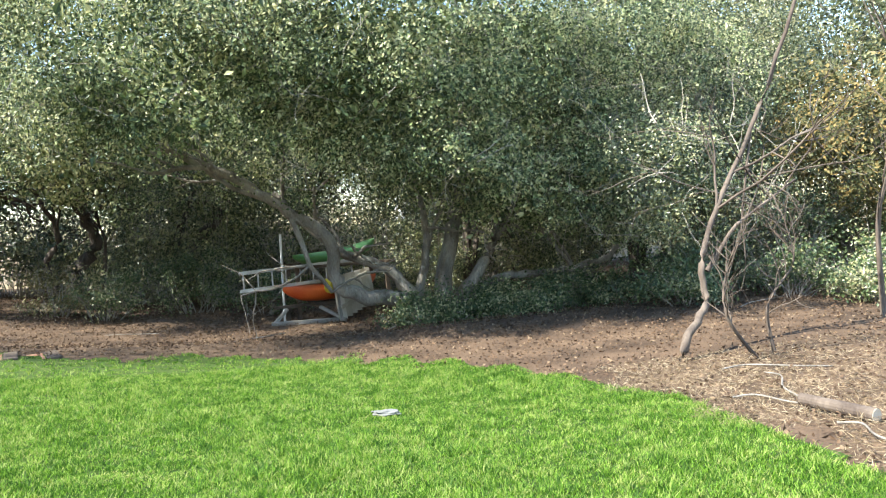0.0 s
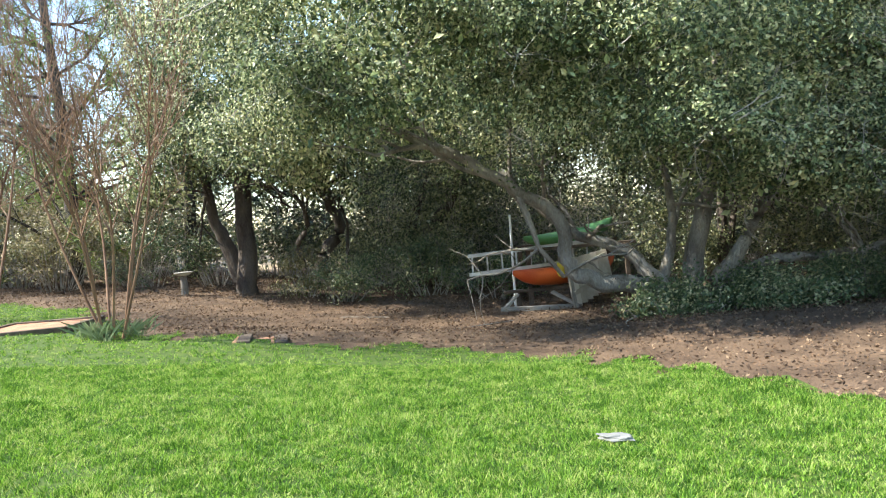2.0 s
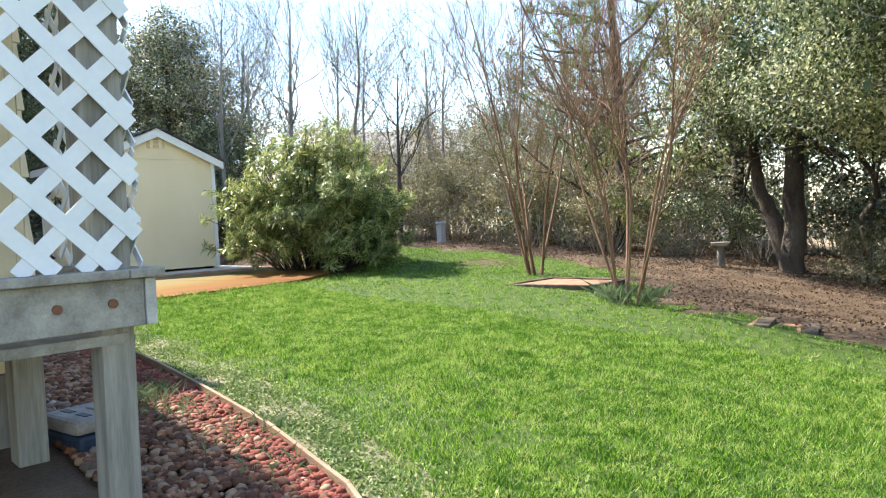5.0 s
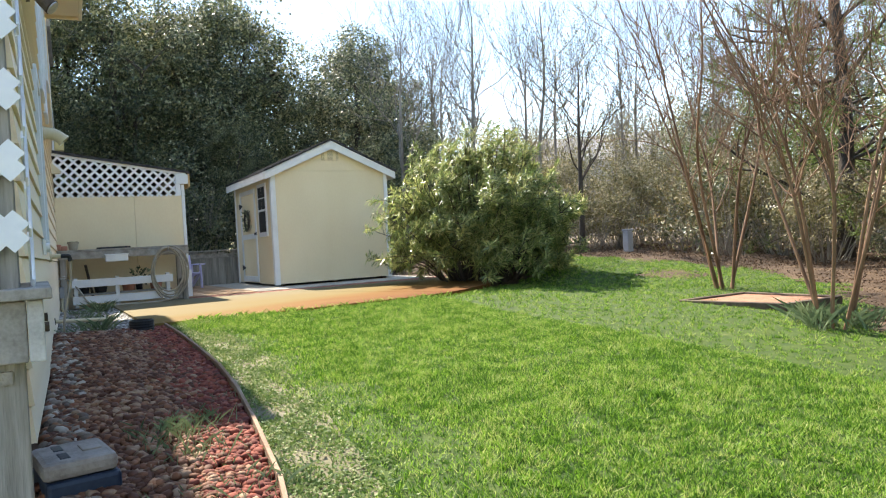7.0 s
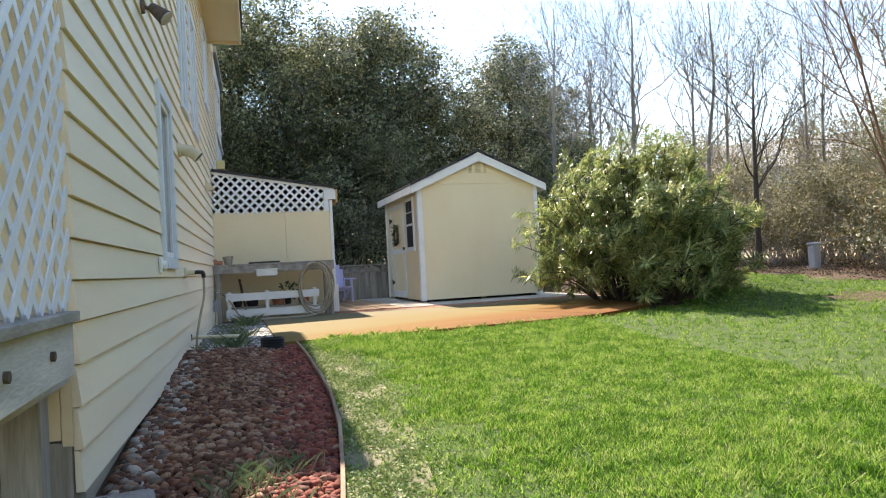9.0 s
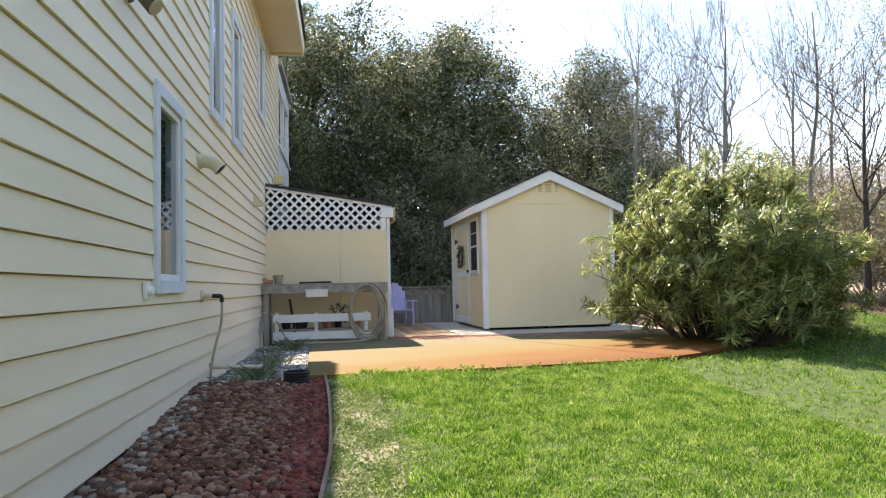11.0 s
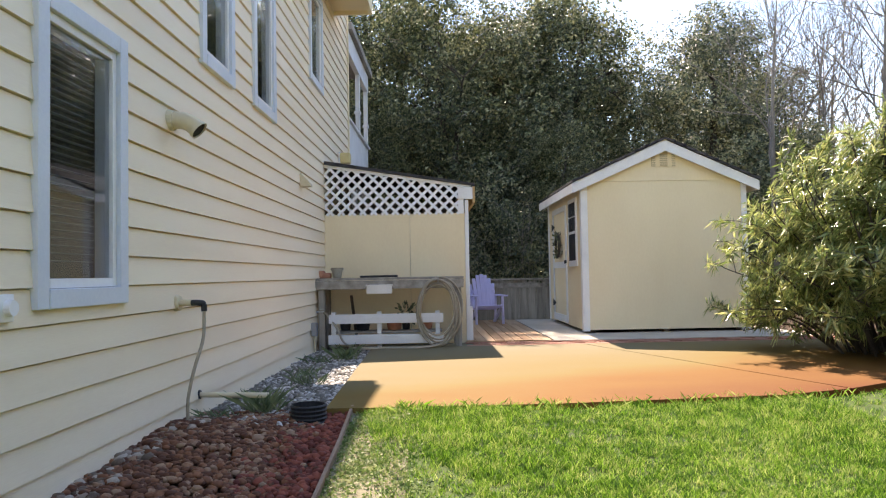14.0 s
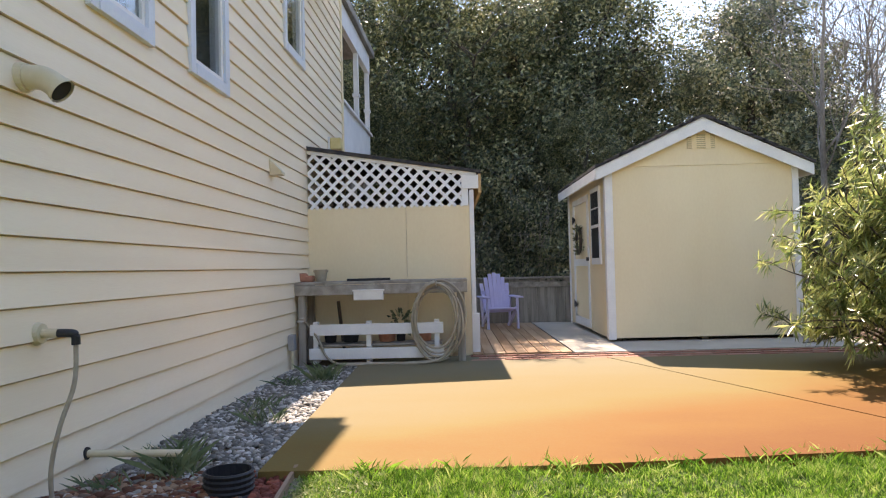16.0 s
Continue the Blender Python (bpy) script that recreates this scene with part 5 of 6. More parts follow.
v = on_wall("wall_spigot", -8.38, 1.05, "wall pipe stub with dark elbow and thin hanging hose", "spigot")
part("flange", cyl((0, -0.01, 0), (0, 0.02, 0), 0.06, 0.05, 18), M_pvc, v)
part("stub", cyl((0, 0.0, 0), (0, 0.10, 0), 0.024, 0.024, 14), M_pvc, v)
pipe_part("elbow", [(0, 0.08, 0), (0, 0.15, 0.0), (-0.01, 0.18, -0.01), (-0.01, 0.185, -0.06)], 0.021, M_black, v)
pipe_part("drain_hose", [(-0.01, 0.185, -0.05), (0.0, 0.18, -0.25), (0.06, 0.14, -0.45), (0.07, 0.10, -0.65), (0.05, 0.09, -0.82), (0.05, 0.09, -0.95)], 0.012, M_hose, v, 8)
v = on_wall("drain_pipe", -8.8, 0.345, "cream plastic drain pipe sticking out over the stones", "pipe")
part("pipe", cyl((0, -0.03, 0), (-0.10, 0.50, -0.03), 0.021, 0.021, 14), M_pvc, v)
part("hole_rim", cyl((0, -0.01, 0), (0, 0.008, 0), 0.035, 0.035, 14), M_black, v)
v = on_wall("outdoor_socket", -6.45, 1.105, "white outdoor socket plate with round cover", "socket")
part("plate", box(-0.055, 0.055, 0.0, 0.022, -0.06, 0.06, 0.005), M_white, v)
part("cover", cyl((-0.01, 0.02, 0), (-0.01, 0.05, 0), 0.036, 0.034, 16), M_white, v)
v = on_wall("flood_lamp", -6.05, 2.98, "small dark bronze floodlight under the sloping eave", "lamp")
part("back_plate", cyl((0, 0, 0), (0, 0.025, 0), 0.055, 0.05, 16), M_timber, v)
part("arm", cyl((0, 0.02, 0), (0, 0.09, -0.03), 0.014, 0.014, 10), M_timber, v)
part("lamp_head", cyl((0, 0.07, 0.0), (0.03, 0.17, -0.09), 0.035, 0.06, 16), M_timber, v)
part("lens", cyl((0.0305, 0.172, -0.092), (0.032, 0.178, -0.097), 0.054, 0.054, 16), M_metal, v, "pale glass lens")
v = on_wall("vent_hood", -12.5, 2.46, "small cream dryer vent hood", "vent")
part("hood", prism([(0.0, 0.09), (0.13, -0.05), (0.13, -0.08), (0.0, -0.09)], -0.07, 0.07, axis="x"), M_pvc, v)
v = on_wall("wall_lamp", -15.6, 3.25, "cream box wall lamp near the porch corner", "lamp")
part("back_plate", box(-0.08, 0.08, 0, 0.03, -0.1, 0.1, 0.004), M_white, v)
part("shade", box(-0.09, 0.09, 0.03, 0.2, -0.09, 0.09, 0.02), mat("yellowed_shade", (0.62, 0.50, 0.22), (0.70, 0.58, 0.30), 4, 0.5, 0, 30), v)
v = on_wall("meter_box", -13.1, 0.50, "grey electrical box with conduit down to the stones", "electrical box")
part("box", box(-0.06, 0.06, 0, 0.07, -0.09, 0.09, 0.006), mat("grey_plastic", (0.26, 0.27, 0.28), (0.34, 0.35, 0.36), 4, 0.5, 0, 40), v)
part("conduit", cyl((0, 0.035, -0.09), (0, 0.035, -0.42), 0.018, 0.018, 12), M_pvc, v)
v = on_wall("hose_tap", -13.44, 0.72, "brass garden tap with hose attached", "tap")
part("tap", cyl((0, 0, 0), (0, 0.10, 0), 0.016, 0.014, 12), M_metal, v)
part("wheel", cyl((0, 0.07, 0.03), (0, 0.07, 0.045), 0.03, 0.03, 12), M_metal, v)
pipe_part("supply_hose", [(0, 0.10, -0.01), (0.05, 0.16, -0.05), (0.12, 0.30, -0.22), (0.22, 0.42, -0.42), (0.25, 0.62, -0.50), (0.22, 1.0, -0.50), (0.24, 1.5, -0.50), (0.1, 1.85, -0.46)], 0.014, M_hose, v, 8)

edging = thing("garden_edging", (0, 0, 0), "thin pinkish timber edging between stones and lawn", "edging")
EP = [(-8.98, 4.44), (-8.0, 4.46), (-7.0, 4.46), (-6.0, 4.44), (-5.1, 4.37), (-4.2, 4.25), (-3.2, 4.10), (-2.2, 3.88), (-1.2, 3.45)]
for p, q in zip(EP, EP[1:]):
    part("edging_board", beam((*p, hz(*p) + 0.008), (*q, hz(*q) + 0.008), 0.024, 0.09, 0.004), M_edging, edging)
xs_ = np.linspace(-9.0, -1.2, 60)
ey = np.interp(xs_, [p[0] for p in EP], [p[1] for p in EP])
SVv = []
for x_, y_ in zip(xs_, ey):
    for f_ in np.linspace(0.0, 0.45, 6):
        SVv.append((x_, y_ + f_, hz(x_, y_ + f_) + 0.006 + 0.01 * math.sin(x_ * 9 + f_ * 17)))
si = np.arange(60 * 6).reshape(60, 6)
verge = own("verge", mesh_np("verge", np.array(SVv), np.stack([si[:-1, :-1], si[1:, :-1], si[1:, 1:], si[:-1, 1:]], -1).reshape(-1, 4), True), M_soil)
tagged(verge, "bare sandy strip beside the timber edging", "soil", kind="structure")
rs = np.random.RandomState(31)
cx = rs.uniform(-8.8, -1.5, 30000)
cy = np.interp(cx, [p[0] for p in EP], [p[1] for p in EP]) + np.abs(rs.normal(0.22, 0.16, 30000))
ok = (np.sin(cx * 6) * np.sin(cy * 9) + rs.normal(0, 0.5, 30000)) > -0.35
C = np.stack([cx, cy, height(cx, cy) + rs.uniform(0.005, 0.022, 30000)], 1)[ok]
D = unit(np.stack([rs.normal(size=len(C)), rs.normal(size=len(C)), rs.normal(0.3, 0.3, len(C))], 1))
tagged(own("clover", mesh_np("clover", *leaves(rs, C, 0.022, 0.015, D=D)), mat("pale_clover_leaves", (0.12, 0.19, 0.05), (0.27, 0.34, 0.12), 3, 0.6, 0, 20, c=(0.45, 0.45, 0.24), island=0.7, translucent=0.25)), "pale clover and weeds on the sandy strip", "weeds", kind="stuff")
pot = thing("drain_ring", (-8.62, 4.16, hz(-8.62, 4.16) - 0.02), "black corrugated plastic drain ring among the stones", "drain")
ZR = [(0.122, 0.145)] + [(0.135 if j % 3 == 1 else 0.129 if j % 3 == 2 else 0.126, 0.145 - 0.0097 * j) for j in range(16)]
bm = bmesh.new()
rings = [[bm.verts.new((r * math.cos(a * math.pi / 12), r * math.sin(a * math.pi / 12), z)) for a in range(24)] for r, z in [(0.118, 0.0)] + [(0.118, 0.145)] + ZR[1:]]
for lo, hi in zip(rings, rings[1:]):
    for a in range(24):
        bm.faces.new((lo[a], lo[(a + 1) % 24], hi[(a + 1) % 24], hi[a]))
part("corrugated_ring", bm, M_black, pot)
# near-black disc that paints the shade down in the ring
part("inside", cyl((0, 0, 0.02), (0, 0, 0.03), 0.12, 0.12, 24), M_dark, pot)
bait = thing("bait_station", pose(-3.62, 3.29, hz(-3.7, 3.4) - 0.07, 0, 0, 8), "black plastic box with sun-faded grey lid", "box")
part("body", box(-0.20, 0.20, -0.15, 0.15, 0, 0.13, 0.02), M_navy, bait)
part("lid", box(-0.19, 0.19, -0.16, 0.14, 0.132, 0.21, 0.025), M_greylid, bait, "faded grey lid")
for k in (-0.08, 0.08):
    part("lid_slot", box(k - 0.05, k + 0.05, -0.08, -0.04, 0.205, 0.214, 0.003), M_black, bait)
part("key_cover", box(-0.06, 0.06, 0.02, 0.10, 0.205, 0.218, 0.004), M_greylid, bait)


def tuft(x, y, label, h, n, seed, material, spread=0.1, width=0.008):
    rs = np.random.RandomState(seed)
    b = np.stack([rs.normal(0, spread, n), rs.normal(0, spread, n), np.zeros(n)], 1)
    a = rs.uniform(0, 6.28, n)
    s = np.stack([np.cos(a), np.sin(a), 0 * a], 1) * width / 2
    d = np.stack([rs.normal(0, 0.5, n), rs.normal(0, 0.5, n), np.full(n, 1.0)], 1) * (h * rs.uniform(0.5, 1.1, n))[:, None]
    V = np.stack([b - s, b + s, b + d * 0.6 + s * 0.8, b + d * [1.25, 1.25, 0.92]], 1).reshape(-1, 3)
    return tagged(own("grass_tuft", mesh_np("grass_tuft", V, np.arange(4 * n).reshape(n, 4)), material, at=pose(x, y, hz(x, y))), label, "weed", "weed tufts", "stuff")


for i, (x, y, h, n) in enumerate([(-4.1, 3.75, 0.11, 110), (-4.35, 3.95, 0.09, 90), (-3.75, 3.85, 0.10, 70), (-3.3, 4.05, 0.09, 60), (-3.1, 3.7, 0.08, 40), (-5.0, 4.3, 0.06, 40), (-2.6, 3.75, 0.09, 50)]):
    tuft(x, y, "loose green grass tuft growing through the stones", h, n, 200 + i, M_lily, 0.11, 0.006)
for i, (x, y, h, n) in enumerate([(-8.9, 3.75, 0.22, 60), (-9.4, 3.62, 0.12, 40), (-10.3, 3.85, 0.16, 60), (-10.9, 3.75, 0.13, 50), (-12.3, 4.0, 0.22, 90), (-8.6, 3.5, 0.1, 40), (-12.0, 3.7, 0.12, 40)]):
    tuft(x, y, "small strap-leaved border plant among white pebbles", h, n, 220 + i, M_lily, 0.07, 0.006)
for i, (x, y) in enumerate([(-4.2, 9.75), (-3.95, 10.05), (-4.45, 10.0)]):
    tuft(x, y, "tall blue-green bulb leaves round the crape myrtle", 0.26, 70, 240 + i, M_lily, 0.09, 0.012)
rs = np.random.RandomState(77)
for i in range(26):
    y = rs.uniform(4.6, 9.2)
    x = -8.78 - max(0, y - 6) * 0.13
    tuft(x, y, "untrimmed grass and seed heads along the patio edge", 0.085, 22, 260 + i, M_grass, 0.07, 0.0045)

# ---- workbench against the lean-to ----
bench = thing("potting_bench", (0, 0.05, 0), "weathered grey wooden potting bench with white lower rack", "bench")
for y0, y1 in ((WY + 0.06, 5.50),):
    for k in range(4):
        part("top_plank", box(-14.06 + k * 0.165, -14.06 + k * 0.165 + 0.158, y0, y1, 1.155, 1.19, 0.004), M_wood, bench)
    part("front_rail", box(-13.42, -13.385, y0, y1, 1.03, 1.15, 0.005), M_wood, bench)
for y in (WY + 0.14, 5.42):
    for x in (-13.47, -14.0):
        part("leg", box(x - 0.045, x + 0.045, y - 0.045, y + 0.045, 0.12, 1.15, 0.005), M_wood_v, bench)
part("side_rail", box(-13.95, -13.52, 5.40, 5.44, 0.5, 0.58, 0.004), M_wood, bench)
rack = thing("white_rack", pose(-13.45, 4.45, PZ, 0, 0, 0), "low white painted two-rail wooden rack", "rack")
for x, z in ((0.10, 0.34), (0.16, 0.06)):
    part("rail", box(x - 0.02, x + 0.02, -0.80, 0.80, z, z + 0.13, 0.004), M_white, rack)
for y in (-0.74, -0.1, 0.72):
    part("upright", box(-0.02, 0.07, y - 0.03, y + 0.03, 0, 0.5, 0.004), M_white, rack)
    part("foot", box(-0.14, 0.13, y - 0.025, y + 0.025, 0.0, 0.05, 0.004), M_white, rack)
part("shelf", box(-0.28, 0.06, -0.78, 0.78, 0.20, 0.225, 0.003), M_wood, rack)


def flower_pot(x, y, z, r, h, label, material=None):
    p = thing("flower_pot", (x, y, z), label, "pot", "flower pots")
    bm = cyl((0, 0, 0), (0, 0, h), r * 0.72, r, 20)
    part("body", bm, material or M_terra, p, smooth=False)
    part("rim", cyl((0, 0, h * 0.82), (0, 0, h + 0.004), r * 1.08, r * 1.1, 20), material or M_terra, p)
    part("soil", cyl((0, 0, h + 0.005), (0, 0, h + 0.01), r * 0.95, r * 0.95, 16), M_timber, p)
    return p


flower_pot(-13.62, 4.55, PZ + 0.23, 0.13, 0.2, "terracotta flower pot on the rack")
flower_pot(-13.62, 5.0, PZ + 0.23, 0.12, 0.2, "terracotta flower pot on the rack")
flower_pot(-13.62, 4.1, PZ + 0.23, 0.12, 0.16, "black nursery pot on the rack", M_black)
flower_pot(-13.62, 3.85, PZ + 0.23, 0.09, 0.16, "black nursery pot on the rack", M_black)
flower_pot(-13.75, 3.72, 1.19, 0.085, 0.14, "weathered clay flower pot on the bench top", M_hose)
for i, x in enumerate((3.47, 3.56)):
    part("stone_block", box(-13.85, -13.66, x - 0.04, x + 0.07, 1.19, 1.30 - 0.03 * i, 0.02), M_terra, tagged(thing("clay_block", (0, 0, 0), "rounded clay block resting on the bench top", "block")))
tray = thing("white_tray", (-13.38, 4.36, 1.02), "white plastic tray hung from the bench front", "tray")
part("body", box(-0.002, 0.05, -0.18, 0.18, -0.06, 0.06, 0.012), M_white, tray)
part("lip", box(0.0, 0.06, -0.19, 0.19, 0.05, 0.07, 0.004), M_white, tray)
rod = thing("grey_pipe", (-13.6, 4.35, 1.205), "short dark pipe lying on the bench top", "pipe")
part("pipe", cyl((0, -0.28, 0), (0.05, 0.26, 0.003), 0.015, 0.015, 10), M_black, rod)
stake = thing("garden_stake", (-13.75, 3.95, PZ), "dark stake leaning under the bench", "stake")
part("stake", beam((0, 0.06, 0.0), (-0.2, -0.05, 0.72), 0.04, 0.025), M_timber, stake)
pl = thing("potted_plant", (-13.62, 4.72, PZ + 0.23), "small dark green potted plant on the rack", "plant")
part("pot", cyl((0, 0, 0), (0, 0, 0.14), 0.05, 0.065, 14), M_black, pl)
own("foliage", mesh_np("foliage", *leaves(np.random.RandomState(4), np.random.RandomState(4).normal(0, 0.06, (90, 3)) + [0, 0, 0.24], 0.07, 0.04)), M_leaf_dark, pl)

hose = thing("coiled_hose", (-13.33, 5.18, 1.02), "khaki garden hose hung in loose coils from the bench", "hose")
rs = np.random.RandomState(8)
for k in range(7):
    ry, rz = rs.uniform(0.24, 0.31), rs.uniform(0.36, 0.46)
    cy, cz = rs.uniform(-0.05, 0.05), -0.30 + rs.uniform(-0.06, 0.06)
    a = np.linspace(0, 2 * np.pi, 40)
    P = np.stack([0.03 + 0.016 * k + 0.01 * np.sin(3 * a + k), cy + ry * np.sin(a) * (1 + 0.05 * np.sin(2 * a + k)), cz + rz * np.cos(a)], 1)
    own("coil", mesh_np("coil", *tube(P, 0.014, 8), True), M_hose, hose)
pipe_part("hook", [(-0.06, 0, 0.10), (0.02, 0, 0.12), (0.12, 0, 0.10), (0.15, 0, 0.16)], 0.012, M_metal, hose)
pipe_part("tail", [(0.06, 0.20, -0.55), (0.10, 0.05, -0.75), (0.12, -0.25, -0.795), (0.14, -0.7, -0.795), (0.12, -1.15, -0.795)], 0.014, M_hose, hose, 8)

# ---- behind: board wall, chair ----
fence = thing("board_wall", (0, 0, 0), "low weathered board retaining wall with flat cap", "fence")
for k in range(24):
    y = 3.6 + k * 0.182
    part("board", box(-18.93, -18.90, y, y + 0.176, 0.08, 1.06 + 0.006 * math.sin(k * 2.1), 0.003), M_wood_v, fence)
part("cap", box(-18.98, -18.82, 3.6, 7.98, 1.068, 1.105, 0.005), M_wood, fence)
part("rail", box(-18.90, -18.86, 3.6, 7.98, 0.9, 1.0, 0.004), M_wood, fence)

chair = thing("adirondack_chair", pose(-17.75, 6.22, PZ, 0, 0, 8), "lilac plastic garden chair with fanned slat back", "chair")
# seat faces +x; origin between the feet
for s in (-1, 1):
    part("front_leg", beam((0.30, s * 0.27, 0), (0.26, s * 0.27, 0.55), 0.035, 0.09, 0.008), M_lilac, chair)
    part("back_leg", beam((-0.42, s * 0.25, 0.0), (0.28, s * 0.25, 0.36), 0.03, 0.09, 0.008), M_lilac, chair)
    part("armrest", box(-0.36, 0.38, s * 0.30 - 0.06, s * 0.30 + 0.06, 0.55, 0.58, 0.01), M_lilac, chair)
    part("rear_support", beam((-0.33, s * 0.27, 0.55), (-0.30, s * 0.25, 0.05), 0.03, 0.07, 0.006), M_lilac, chair)
for k in range(6):
    x = 0.28 - k * 0.1
    part("seat_slat", box(x - 0.042, x + 0.042, -0.25, 0.25, 0.37 - k * 0.018 - 0.012, 0.37 - k * 0.018 + 0.012, 0.006), M_lilac, chair)
for k in range(7):
    u = (k - 3) / 3
    top = 1.0 - 0.2 * u * u
    part("back_slat", beam((-0.24, u * 0.19, 0.27), (-0.47, u * 0.245, top), 0.075, 0.018, 0.006), M_lilac, chair)
part("back_rail", box(-0.40, -0.37, -0.27, 0.27, 0.60, 0.67, 0.006), M_lilac, chair)

wreath = thing("door_wreath", (-17.0, SY0 - 0.045, 1.74), "dark twig wreath hung on the shed door", "wreath")
rs = np.random.RandomState(9)
sp = Soup()
for k in range(14):
    a = np.linspace(0, 2 * np.pi, 26)
    rr = 0.19 + 0.03 * np.sin(5 * a + k) * rs.uniform(0.3, 1) + rs.uniform(-0.025, 0.025)
    sp.add(*tube(np.stack([rr * np.cos(a), -0.01 + 0.02 * np.sin(7 * a + k), rr * np.sin(a) * 1.1], 1), 0.008, 5))
own("ring", sp.mesh("ring", True), M_bark_dark, wreath)
C = np.array([(0.2 * math.cos(q), -0.03, 0.22 * math.sin(q)) for q in rs.uniform(0, 6.28, 160)])
own("leaf_spray", mesh_np("leaf_spray", *leaves(rs, C + rs.normal(0, 0.02, C.shape), 0.06, 0.03)), M_leaf_dark, wreath)

# ---- lawn things ----
pit = thing("timber_pit", pose(-5.8, 11.1, hz(-5.8, 11.1), 0, 0, 6), "low timber frame filled with tan wood chips", "planting bed")
R4 = [(-0.75, -0.62), (0.62, -0.55), (0.75, 0.45), (-0.6, 0.62)]
for p, q in zip(R4, R4[1:] + R4[:1]):
    part("timber", beam((*p, 0.03), (*q, 0.03), 0.08, 0.10, 0.008), M_timber, pit)
part("chip_fill", prism([(x * 0.94, y * 0.94) for x, y in R4], -0.06, 0.055), M_chips, pit)
for i, (x, y, a) in enumerate([(-2.45, 9.8, 12), (-2.0, 9.82, 14)]):
    t = thing("timber_step", pose(x, y, hz(x, y), 0, 0, a), "dark end of a sunken landscape timber step", "step", "timber steps")
    part("timber", box(-0.08, 0.08, -0.3, 0.3, -0.1, 0.018, 0.012), M_timber, t)
    part("tread", box(-0.6, -0.085, -0.28, 0.28, -0.09, 0.006, 0.01), M_chips, t)
bt = thing("bird_table", (-5.85, 17.0, hz(-5.85, 17.0)), "small rustic bird bath on a stone stem", "bird bath")
part("stem", cyl((0, 0, -0.05), (0, 0, 0.42), 0.09, 0.07, 12), M_bark, bt)
part("basin", cyl((0, 0, 0.42), (0, 0, 0.48), 0.12, 0.2, 20), mat("mossy_stone", (0.36, 0.34, 0.26), (0.52, 0.50, 0.40), 4, 0.9, 0.4, 40), bt)
part("rim", cyl((0, 0, 0.478), (0, 0, 0.495), 0.205, 0.205, 20), M_pebble_j, bt)


def lump(r, seed, sub=2, rough=0.18):
    bm = bmesh.new()
    bmesh.ops.create_icosphere(bm, subdivisions=sub, radius=1)
    for v_ in bm.verts:
        k = 1 + rough * noise.noise(v_.co * 1.7 + Vector((seed, 0, 0)))
        v_.co = Vector((v_.co.x * r[0] * k, v_.co.y * r[1] * k, v_.co.z * r[2] * k))
    return bm


st = tagged(part("lawn_stone", lump((0.13, 0.05, 0.022), 3, 3, 0.6), mat("pale_flat_stone", (0.13, 0.13, 0.12), (0.22, 0.22, 0.21), 6, 0.85, 0.5, 50), None, "pale flat stone lying in the lawn"), category="stone")
st.matrix_basis = pose(1.16, 5.6, hz(1.16, 5.6) + 0.03, 0, 0, -20)
lg = thing("cut_log", pose(4.0, 3.72, hz(4.0, 3.7) + 0.045, 0, 0, 96), "pale cut log lying on the bare ground", "log")
part("log", cyl((-0.28, 0, 0), (0.28, 0.02, 0.0), 0.05, 0.045, 14), M_bark_cedar, lg)
part("cut_end", cyl((-0.285, 0, 0), (-0.2805, 0, 0), 0.047, 0.047, 14), mat("fresh_cut_wood", (0.58, 0.46, 0.32), (0.68, 0.56, 0.42), 8, 0.8, 0.1, 40), lg)
for i, (x, y, l, a) in enumerate([(3.9, 4.2, 0.6, 120), (4.4, 4.6, 0.9, 60), (3.7, 3.2, 0.5, 80), (4.9, 5.2, 1.0, 150), (0.5, 12.0, 1.5, 30), (-1.5, 13.5, 1.2, 160), (8.4, 9.0, 1.6, 20), (2.6, 10.6, 0.9, 70)]):
    sk = thing("fallen_stick", pose(x, y, hz(x, y) + 0.02, 0, 0, a), "bare pale fallen stick on the leaf litter", "stick", "fallen sticks")
    pipe_part("stick", [(-l / 2, 0, 0.0), (-l / 5, 0.06, 0.02), (l / 4, -0.03, 0.02), (l / 2, 0.05, 0.0)], 0.008, M_bark, sk, 6)

# ---- boats under the oak ----
KY = 14.6
kz = hz(2.2, KY)


